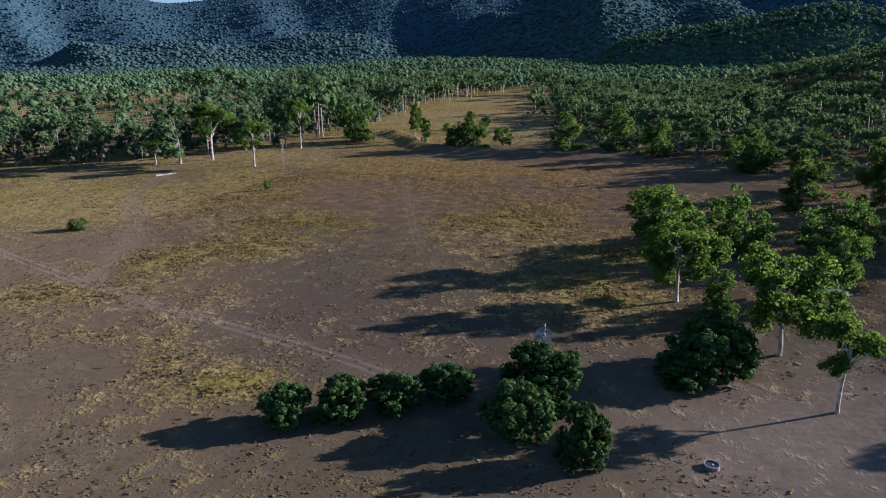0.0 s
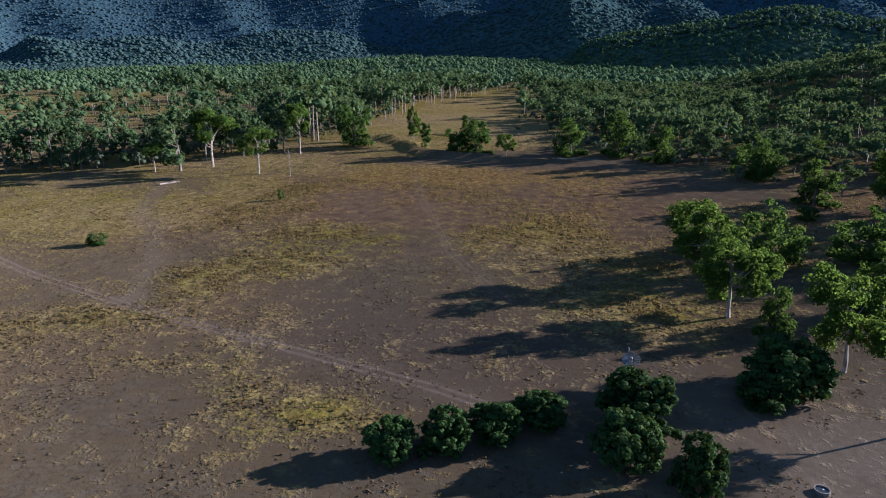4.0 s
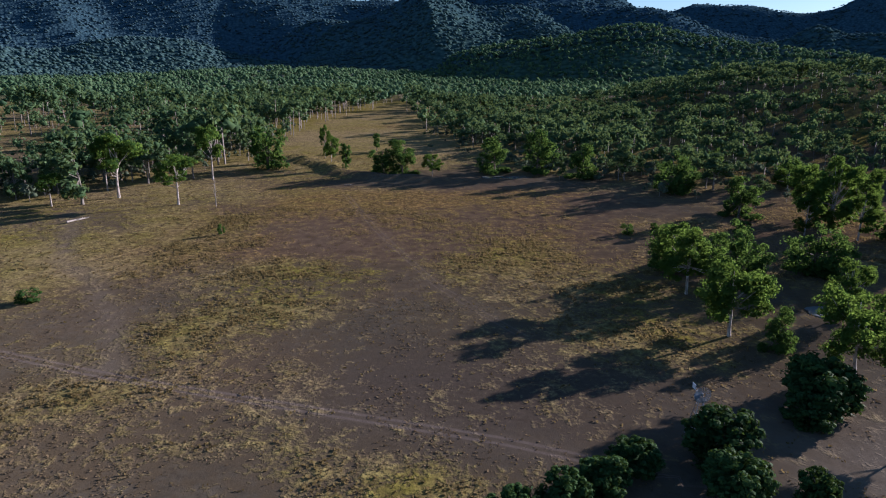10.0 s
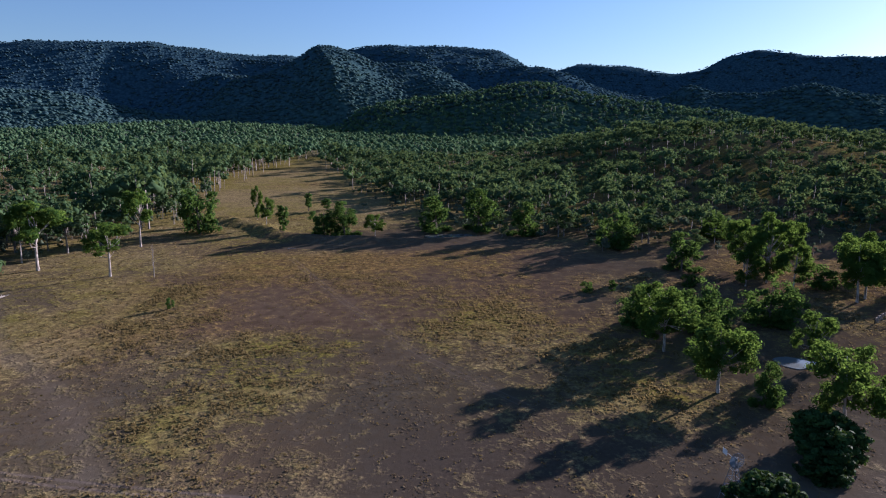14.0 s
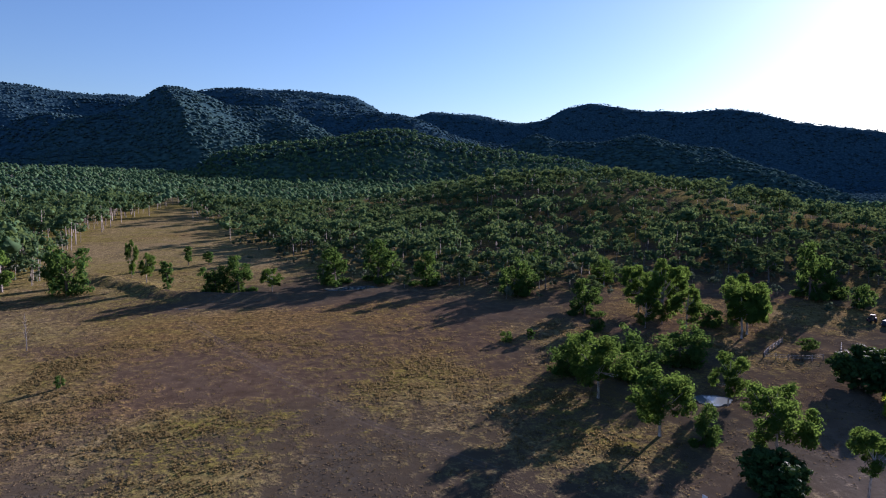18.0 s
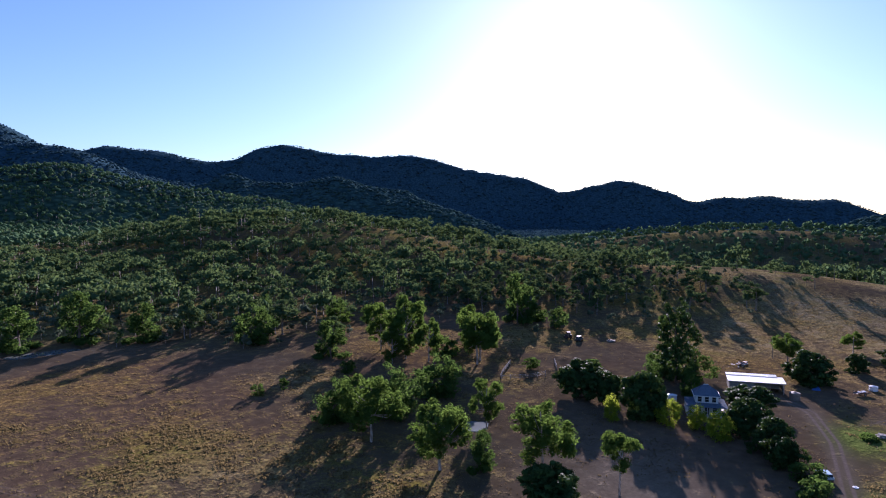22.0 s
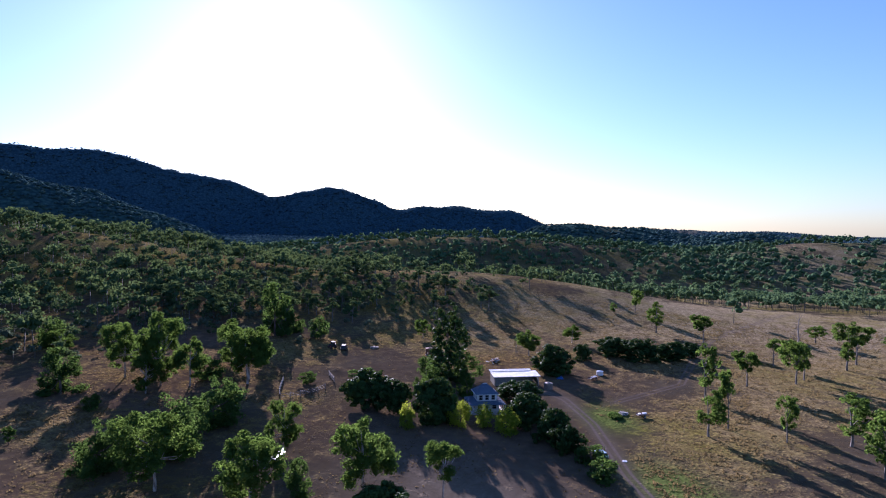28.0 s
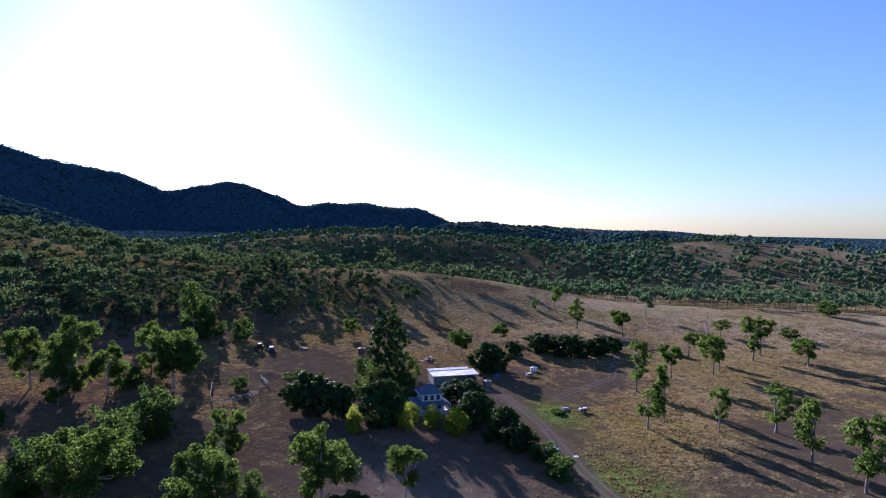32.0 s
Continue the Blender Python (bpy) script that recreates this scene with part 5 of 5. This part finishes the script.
def build_shed():
    zg = ground_z(157, 86.7)
    shed = thing("machinery_shed", 157.3, 86.9, -61, "long open-fronted farm shed with pale zinc roof", "shed", z=zg)
    w, d, front, backh = 14.2, 6.2, 3.0, 3.7
    part("wall", boxes(((w - 0.3, 0.12, backh - 0.3), (0, d / 2 - 0.15, -0.2))), SHED_WALL, shed, "grey corrugated iron wall")
    for x in (-w / 2 + 0.15, w / 2 - 0.15):
        bm = slab([(x - 0.06, -d / 2 + 0.2, front - 0.2), (x + 0.06, -d / 2 + 0.2, front - 0.2), (x + 0.06, d / 2 - 0.2, backh - 0.2), (x - 0.06, d / 2 - 0.2, backh - 0.2)], 2.9)
        part("wall", bm, SHED_WALL, shed, "grey corrugated iron wall")
    part("wall", boxes(((w * 0.45, 0.1, front - 0.1), (-w * 0.26, -d / 2 + 0.2, -0.1))), SHED_WALL, shed, "grey corrugated iron wall")
    pts = [(-w / 2 - 0.3, -d / 2 - 0.4, front), (w / 2 + 0.3, -d / 2 - 0.4, front), (w / 2 + 0.3, 2.0, 3.5), (-w / 2 - 0.3, 2.0, 3.5)]
    plate = part("roof", slab(pts, 0.08), ROOF_PALE, shed, "pale zinc roof iron, lapped towards the back")
    ribs(pts, 30, ROOF_PALE, plate)
    pts = [(-w / 2 - 0.3, 1.7, 3.6), (w / 2 - 1.2, 1.7, 3.6), (w / 2 - 1.2, d / 2 + 0.4, 3.85), (-w / 2 - 0.3, d / 2 + 0.4, 3.85)]
    plate = part("roof", slab(pts, 0.08), ROOF_PALE, shed, "raised rear strip of zinc roof")
    ribs(pts, 28, ROOF_PALE, plate)
    for k in range(5):
        x = -w / 2 + 0.3 + k * (w - 0.6) / 4
        part("post", boxes(((0.16, 0.16, front + 0.2), (x, -d / 2 + 0.05, -0.25)), bevel=0.01), GREY_WOOD, shed)
    part("gutter", boxes(((w + 0.6, 0.13, 0.13), (0, -d / 2 - 0.46, front - 0.16))), GALVANISED, shed)


def ring_wall(bm, outer, inner, z0, z1, sides=40, waves=0):
    rows = []
    for r, z in ((outer, z0), (outer, z1), (inner, z1), (inner, z0)):
        rows.append([bm.verts.new((r * math.cos(2 * math.pi * s / sides), r * math.sin(2 * math.pi * s / sides), z)) for s in range(sides)])
    for a, b in zip(rows, rows[1:] + rows[:1]):
        for s in range(sides):
            bm.faces.new((a[s], a[(s + 1) % sides], b[(s + 1) % sides], b[s]))


def disc(bm, r, z0, z1, sides=40, top=1.0):
    low = [bm.verts.new((r * math.cos(2 * math.pi * s / sides), r * math.sin(2 * math.pi * s / sides), z0)) for s in range(sides)]
    high = [bm.verts.new((r * top * math.cos(2 * math.pi * s / sides), r * top * math.sin(2 * math.pi * s / sides), z1)) for s in range(sides)]
    for s in range(sides):
        bm.faces.new((low[s], low[(s + 1) % sides], high[(s + 1) % sides], high[s]))
    bm.faces.new(low[::-1])
    bm.faces.new(high)


def build_tank(x, y, r, h, mat, label, stand=0.0):
    tank = thing("water_tank", x, y, 0, label, "tank")
    if stand:
        bm = bmesh.new()
        disc(bm, r * 1.05, -0.3, stand, 20)
        part("stand", bm, CONCRETE, tank)
    bm = bmesh.new()
    disc(bm, r, stand - 0.05, stand + h, 32)
    part("barrel", bm, mat, tank)
    n = 9
    for k in range(n):
        bm = bmesh.new()
        ring_wall(bm, r + 0.03, r - 0.01, stand + h * (k + 0.35) / n, stand + h * (k + 0.65) / n, 32)
        part("corrugation", bm, mat, tank)
    bm = bmesh.new()
    disc(bm, r + 0.06, stand + h, stand + h + 0.28 * r, 32, 0.08)
    part("lid", bm, mat, tank, "low conical lid")
    return tank


def wheel(parent, x, y, r, w, rim_mat):
    bm = bmesh.new()
    ring_wall(bm, r, r * 0.58, -w / 2, w / 2, 20)
    bmesh.ops.rotate(bm, cent=(0, 0, 0), matrix=Matrix.Rotation(radians(90), 3, "X"), verts=bm.verts)
    tyre = part("wheel", bm, RUBBER, parent, "black rubber tyre")
    tyre.location = (x, y, r)
    bm = bmesh.new()
    disc(bm, r * 0.6, -w * 0.35, w * 0.35, 20)
    bmesh.ops.rotate(bm, cent=(0, 0, 0), matrix=Matrix.Rotation(radians(90), 3, "X"), verts=bm.verts)
    part("rim", bm, rim_mat, tyre)


def shaped(profile, width, inset=0.0):
    """A body from its side outline (x, z), with its upper points drawn in."""
    bm = bmesh.new()
    zmax = max(z for _, z in profile)
    sides = []
    for s in (-1, 1):
        sides.append([bm.verts.new((x, s * (width / 2 - inset * max(0, z - 0.55 * zmax)), z)) for x, z in profile])
    n = len(profile)
    for k in range(n):
        j = (k + 1) % n
        bm.faces.new((sides[0][k], sides[0][j], sides[1][j], sides[1][k]))
    bm.faces.new(sides[0][::-1])
    bm.faces.new(sides[1])
    bmesh.ops.recalc_face_normals(bm, faces=bm.faces)
    bmesh.ops.bevel(bm, geom=list(bm.edges), offset=0.04, segments=1, affect="EDGES")
    return bm


def build_car(name, x, y, turn, mat, label, long=4.5, tall=1.75, group=""):
    car = thing(name, x, y, turn, label, "car", group)
    h = tall
    body = [(-long / 2, 0.35), (long / 2, 0.35), (long / 2, 0.8), (long * 0.24, 1.0), (-long / 2, 1.0)]
    part("body", shaped(body, 1.8), mat, car)
    cabin = [(-long * 0.47, 0.98), (long * 0.22, 0.98), (long * 0.12, h - 0.08), (-long * 0.42, h - 0.05)]
    part("cabin", shaped(cabin, 1.66, 0.25), GLASS, car, "dark tinted windows")
    part("roof", boxes(((long * 0.55, 1.34, 0.07), (-long * 0.15, 0, h - 0.07)), bevel=0.02), mat, car)
    for sx in (-0.3, 0.32):
        for sy in (-0.82, 0.82):
            wheel(car, long * sx, sy, 0.36, 0.24, GALVANISED)
    part("bumper", boxes(((0.14, 1.7, 0.2), (long / 2 + 0.04, 0, 0.38)), bevel=0.02), DARK_PAINT, car)
    part("bumper", boxes(((0.14, 1.7, 0.2), (-long / 2 - 0.04, 0, 0.38)), bevel=0.02), DARK_PAINT, car)
    for sy in (-0.65, 0.65):
        part("headlight", boxes(((0.06, 0.3, 0.16), (long / 2 + 0.01, sy, 0.66)), bevel=0.01), CAR_WHITE, car)
    return car


def build_tractor(x, y, turn):
    tr = thing("tractor", x, y, turn, "dark old farm tractor with a tall cab", "tractor")
    part("bonnet", shaped([(0.1, 0.75), (1.9, 0.75), (1.9, 1.45), (0.1, 1.6)], 0.75), DARK_PAINT, tr)
    part("chassis", boxes(((3.2, 0.5, 0.4), (0.2, 0, 0.55)), bevel=0.03), DARK_PAINT, tr)
    part("cab", shaped([(-1.2, 1.0), (0.1, 1.0), (0.0, 2.5), (-1.1, 2.5)], 1.35, 0.1), GLASS, tr, "dark glazed cab")
    part("cab_roof", boxes(((1.5, 1.5, 0.12), (-0.55, 0, 2.48)), bevel=0.03), DARK_PAINT, tr)
    bm = bmesh.new()
    tube(bm, [(1.2, 0.2, 1.4), (1.2, 0.2, 2.4)], [0.05, 0.05], 8)
    part("exhaust", bm, RUST, tr)
    for sy in (-0.85, 0.85):
        wheel(tr, -0.75, sy, 0.8, 0.45, RED_PAINT)
        wheel(tr, 1.45, sy * 0.85, 0.45, 0.28, RED_PAINT)
        part("mudguard", boxes(((1.2, 0.42, 0.08), (-0.75, sy, 1.63)), bevel=0.02), DARK_PAINT, tr)


def build_trailer(x, y, turn, label, long=3.4):
    tr = thing("farm_trailer", x, y, turn, label, "trailer")
    part("deck", boxes(((long, 1.7, 0.12), (0, 0, 0.62)), bevel=0.02), GREY_WOOD, tr)
    for sy in (-0.85, 0.85):
        part("side_board", boxes(((long, 0.05, 0.3), (0, sy, 0.73))), RUST, tr)
    part("drawbar", boxes(((1.4, 0.1, 0.1), (long / 2 + 0.6, 0, 0.52)), bevel=0.01), RUST, tr)
    part("load", boxes(((1.1, 0.8, 0.45), (-0.5, 0.1, 0.75)), ((0.7, 0.9, 0.3), (0.7, -0.1, 0.75)), bevel=0.05), CAR_WHITE, tr, "pale boxes on the deck")
    for sy in (-0.98, 0.98):
        wheel(tr, -0.2, sy, 0.36, 0.22, GALVANISED)


def build_windmill(x, y):
    """The windpump: a braced four-legged tower, a wheel of blades and a tail vane."""
    mill = thing("windmill", x, y, 0, "galvanised windpump with a bladed wheel behind mango trees", "windmill")
    top = 6.0
    foot, head = 1.25, 0.16
    for sx, sy in ((-1, -1), (1, -1), (1, 1), (-1, 1)):
        bm = bmesh.new()
        tube(bm, [(sx * foot, sy * foot, -0.2), (sx * head, sy * head, top)], [0.05, 0.04], 5)
        part("leg", bm, GALVANISED, mill)
    for k in range(5):
        a, b = k / 5, (k + 1) / 5
        ra, rb = foot + (head - foot) * a, foot + (head - foot) * b
        ring = [(-1, -1), (1, -1), (1, 1), (-1, 1)]
        for q in range(4):
            (ax, ay), (bx, by) = ring[q], ring[(q + 1) % 4]
            bm = bmesh.new()
            tube(bm, [(ax * rb, ay * rb, top * b), (bx * rb, by * rb, top * b)], [0.025, 0.025], 4)
            tube(bm, [(ax * ra, ay * ra, top * a), (bx * rb, by * rb, top * b)], [0.018, 0.018], 4)
            part("brace", bm, GALVANISED, mill)
    hub = part("hub", boxes(((0.35, 0.55, 0.35), (0, 0, -0.17)), bevel=0.04), GALVANISED, mill)
    hub.matrix_basis = pose(0, 0, top + 0.2, 0, 0, 8)
    for k in range(18):
        a = 2 * math.pi * k / 18
        bm = bmesh.new()
        vs = []
        for r, half in ((0.34, 0.06), (1.08, 0.155)):
            for s in (-1, 1):
                vs.append(bm.verts.new((s * half, -0.42 + s * half * 0.45, r)))
        bm.faces.new((vs[0], vs[1], vs[3], vs[2]))
        bmesh.ops.solidify(bm, geom=list(bm.faces), thickness=0.012)
        bmesh.ops.rotate(bm, cent=(0, 0, 0), matrix=Matrix.Rotation(a, 3, "Y"), verts=bm.verts)
        part("blade", bm, GALVANISED, hub)
    for r in (0.42, 0.98):
        bm = bmesh.new()
        ring_wall(bm, r + 0.015, r - 0.015, -0.015, 0.015, 36)
        bmesh.ops.rotate(bm, cent=(0, 0, 0), matrix=Matrix.Rotation(radians(90), 3, "X"), verts=bm.verts)
        bmesh.ops.translate(bm, vec=(0, -0.40, 0), verts=bm.verts)
        part("wheel_ring", bm, GALVANISED, hub)
    part("tail_arm", boxes(((0.05, 1.6, 0.05), (0, 1.0, 0))), GALVANISED, hub)
    part("tail_vane", boxes(((0.02, 0.9, 0.75), (0, 2.05, -0.35))), CAR_WHITE, hub, "pale sheet-metal tail vane")


def build_trough(x, y):
    t = thing("water_trough", x, y, 0, "round pale concrete cattle trough full of water", "trough")
    bm = bmesh.new()
    ring_wall(bm, 0.76, 0.65, -0.2, 0.42, 40)
    part("rim", bm, WORN_CONCRETE, t)
    bm = bmesh.new()
    disc(bm, 0.66, -0.1, 0.3, 40)
    part("water", bm, DARK_WATER, t, "dark still water")
    part("float_valve", boxes(((0.2, 0.13, 0.09), (0.1, 0.1, 0.27)), bevel=0.03), WHITE_PAINT, t)


def build_pole(x, y, h, label):
    p = thing("timber_pole", x, y, 30, label, "pole")
    bm = bmesh.new()
    tube(bm, [(0, 0, -0.4), (0, 0, h * 0.5), (0.03, 0, h)], [0.13, 0.11, 0.09], 8)
    part("shaft", bm, BARE_LOG, p)
    bm = bmesh.new()
    tube(bm, [(0, 0, h - 0.5), (-1.7, 0, 0)], [0.015, 0.015], 4)
    part("stay_wire", bm, GALVANISED, p)


def build_fence(line, gap=2.6, label="weathered timber yard fence on bare ground"):
    x0, y0 = line[0]
    f = thing("yard_fence", x0, y0, 0, label, "fence", z=0)
    f.matrix_basis = pose(x0, y0, 0)
    for (ax, ay), (bx, by) in zip(line, line[1:]):
        n = max(1, round(math.hypot(bx - ax, by - ay) / gap))
        spots = [(ax + (bx - ax) * k / n, ay + (by - ay) * k / n) for k in range(n + 1)]
        tops = [(sx - x0, sy - y0, ground_z(sx, sy)) for sx, sy in spots]
        for px, py, pz in tops:
            part("post", boxes(((0.2, 0.2, 1.9), (px, py, pz - 0.35)), bevel=0.03), GREY_WOOD, f)
        for h in (0.55, 0.95, 1.35):
            for p, q in zip(tops, tops[1:]):
                bm = bmesh.new()
                tube(bm, [(p[0], p[1], p[2] + h), (q[0], q[1], q[2] + h)], [0.07, 0.06], 5)
                part("rail", bm, GREY_WOOD, f)


def build_log(x, y, turn, long, r, label):
    g = thing("fallen_log", x, y, turn, label, "log")
    bm = bmesh.new()
    tube(bm, [(-long / 2, 0, r), (-long * 0.15, 0.1, r * 0.9), (long * 0.2, -0.1, r * 0.9), (long / 2, 0.15, r * 0.7)], [r, r * 0.9, r * 0.8, r * 0.45], 9)
    part("stem", bm, BARE_LOG, g)
    for k, s in enumerate((-0.1, 0.2, 0.32)):
        bm = bmesh.new()
        side = 1 if k % 2 else -1
        tube(bm, [(long * s, 0, r), (long * (s + 0.06), side * long * 0.07, r * 1.6), (long * (s + 0.12), side * long * 0.13, r * 1.9)], [r * 0.4, r * 0.3, r * 0.1], 5)
        part("branch_stub", bm, BARE_LOG, g)


def build_heap(x, y, rx, ry, h, mat, label, seed, name="scrap_heap", category="heap"):
    """A heap of odd pieces, each lying its own way on those below."""
    rng = random.Random(seed)
    g = thing(name, x, y, 0, label, category)
    for k in range(26):
        px, py = rng.gauss(0, 0.4) * rx, rng.gauss(0, 0.4) * ry
        pz = max(0, h * (1 - (px / rx) ** 2 - (py / ry) ** 2)) * rng.uniform(0.2, 1)
        bm = boxes(((rng.uniform(0.5, 2.2), rng.uniform(0.15, 0.7), rng.uniform(0.06, 0.4)), (0, 0, -0.1)), bevel=0.02)
        piece = part("piece", bm, mat[k % len(mat)], g)
        piece.matrix_basis = pose(px, py, pz, rng.uniform(-12, 12), rng.uniform(-14, 14), rng.uniform(0, 180))


def build_tarp(x, y):
    t = thing("tarpaulin", x, y, 20, "crumpled blue tarpaulin over stored goods", "tarpaulin")
    bm = bmesh.new()
    bmesh.ops.create_grid(bm, x_segments=12, y_segments=10, size=1.0)
    for v in bm.verts:
        u, w = v.co.x, v.co.y
        v.co = (u * 1.5, w * 1.1, 0.75 * max(0, 1 - max(abs(u), abs(w)) ** 3) + 0.10 * math.sin(7 * u + 3 * w) * (1 - u * u))
    bmesh.ops.solidify(bm, geom=list(bm.faces), thickness=0.03)
    part("sheet", bm, TARP_BLUE, t)


def build_disc(x, y):
    t = thing("tank_lid", x, y, 0, "pale round metal lid lying in the grass", "lid")
    bm = bmesh.new()
    disc(bm, 0.55, -0.02, 0.1, 28, 0.9)
    part("plate", bm, CAR_WHITE, t)
    bm = bmesh.new()
    ring_wall(bm, 0.16, 0.12, 0.1, 0.15, 20)
    part("handle", bm, GALVANISED, t)


def build_bed(x, y):
    """A low thicket on the green patch beside the drive."""
    rng = np.random.RandomState(77)
    g = thing("low_thicket", x, y, 20, "low dark thicket on green grass beside the drive", "shrub")
    p = ball_points(rng, 1500)
    p[:, 2] = np.abs(p[:, 2])
    at = p * rng.uniform(0.6, 1.0, (1500, 1)) * (3.4, 1.9, 1.0)
    verts, faces = cards(rng, at, rng.uniform(0.15, 0.3, 1500), p, 0.5)
    under("foliage", mesh_of("foliage", verts, faces, ROUND_LEAF, tint=np.repeat(rng.rand(1500), 4)), g)
    bm = bmesh.new()
    for k in range(7):
        tube(bm, [(0.3 * k - 0.9, 0, -0.1), (0.5 * k - 1.5, 0.3 * math.sin(k), 0.7)], [0.05, 0.02], 4)
    part("stems", bm, DARK_BARK, g)


build_house()
build_shed()
build_tank(155.2, 75.8, 1.3, 1.9, DULL_IRON, "dull grey corrugated iron water tank beside the shed")
build_tank(127.5, 96.6, 1.1, 1.1, CAR_WHITE, "white water tank on a stand beside the house", 0.9)
build_tank(180.0, 124.6, 1.4, 2.2, RUST, "dark rusty water tank under tall trees", 0.3)
build_tank(181.5, 63.6, 1.1, 1.25, CAR_WHITE, "low white water tank on bare ground")
build_car("parked_car", 103.6, 54.2, 35, CAR_BLUE, "pale blue car parked under trees by the drive", 4.3, 1.5)
build_car("off_road_car", 168.9, 153.9, 20, DARK_PAINT, "dark four-wheel drive parked on the bare slope", 4.4, 1.85)
build_tractor(167.8, 158.3, 60)
build_trailer(173.6, 64.6, 150, "low flat trailer with pale drums, parked on bare ground", 4.2)
build_trailer(137.4, 47.4, 120, "small box trailer with loose goods in the paddock", 3.0)
build_heap(138.2, 52.2, 1.6, 1.1, 0.55, (CONCRETE, BARE_LOG), "small pale heap of rubble on the grass", 3, "rubble_heap")
build_heap(183.5, 101.0, 5.0, 2.4, 0.9, (RUST, GREY_WOOD, GALVANISED, SHED_WALL), "scrap iron and timber heaped behind the shed", 4)
build_heap(166.5, 117.8, 2.6, 1.6, 0.7, (GREY_WOOD, RUST), "low heap of old timber on bare ground", 6, "timber_heap")
build_tarp(171.0, 75.2)
build_tarp(229.0, 55.0)
build_disc(103.0, 49.0)
build_bed(134.6, 54.0)
build_pole(201.0, 97.4, 7.2, "tall pale timber pole with a stay wire")
build_windmill(38.3, 73.7)
build_trough(57.4, 62.1)
build_fence([(107, 138.5), (112.5, 142.5), (122.7, 148.2)])
build_fence([(107, 138.5), (115, 134.2), (121, 133)])
build_fence([(128.5, 134.5), (135, 140.1)])
build_log(-108.3, 168.5, 75, 7.5, 0.28, "bleached fallen log beside the side track")
build_log(-42.3, 225.7, 15, 3.0, 0.16, "pale fallen log on the dry paddock")
build_heap(178, 146, 1.2, 0.9, 0.4, (GREY_WOOD,), "stumps and old timber on the bare slope", 8, "timber_heap")
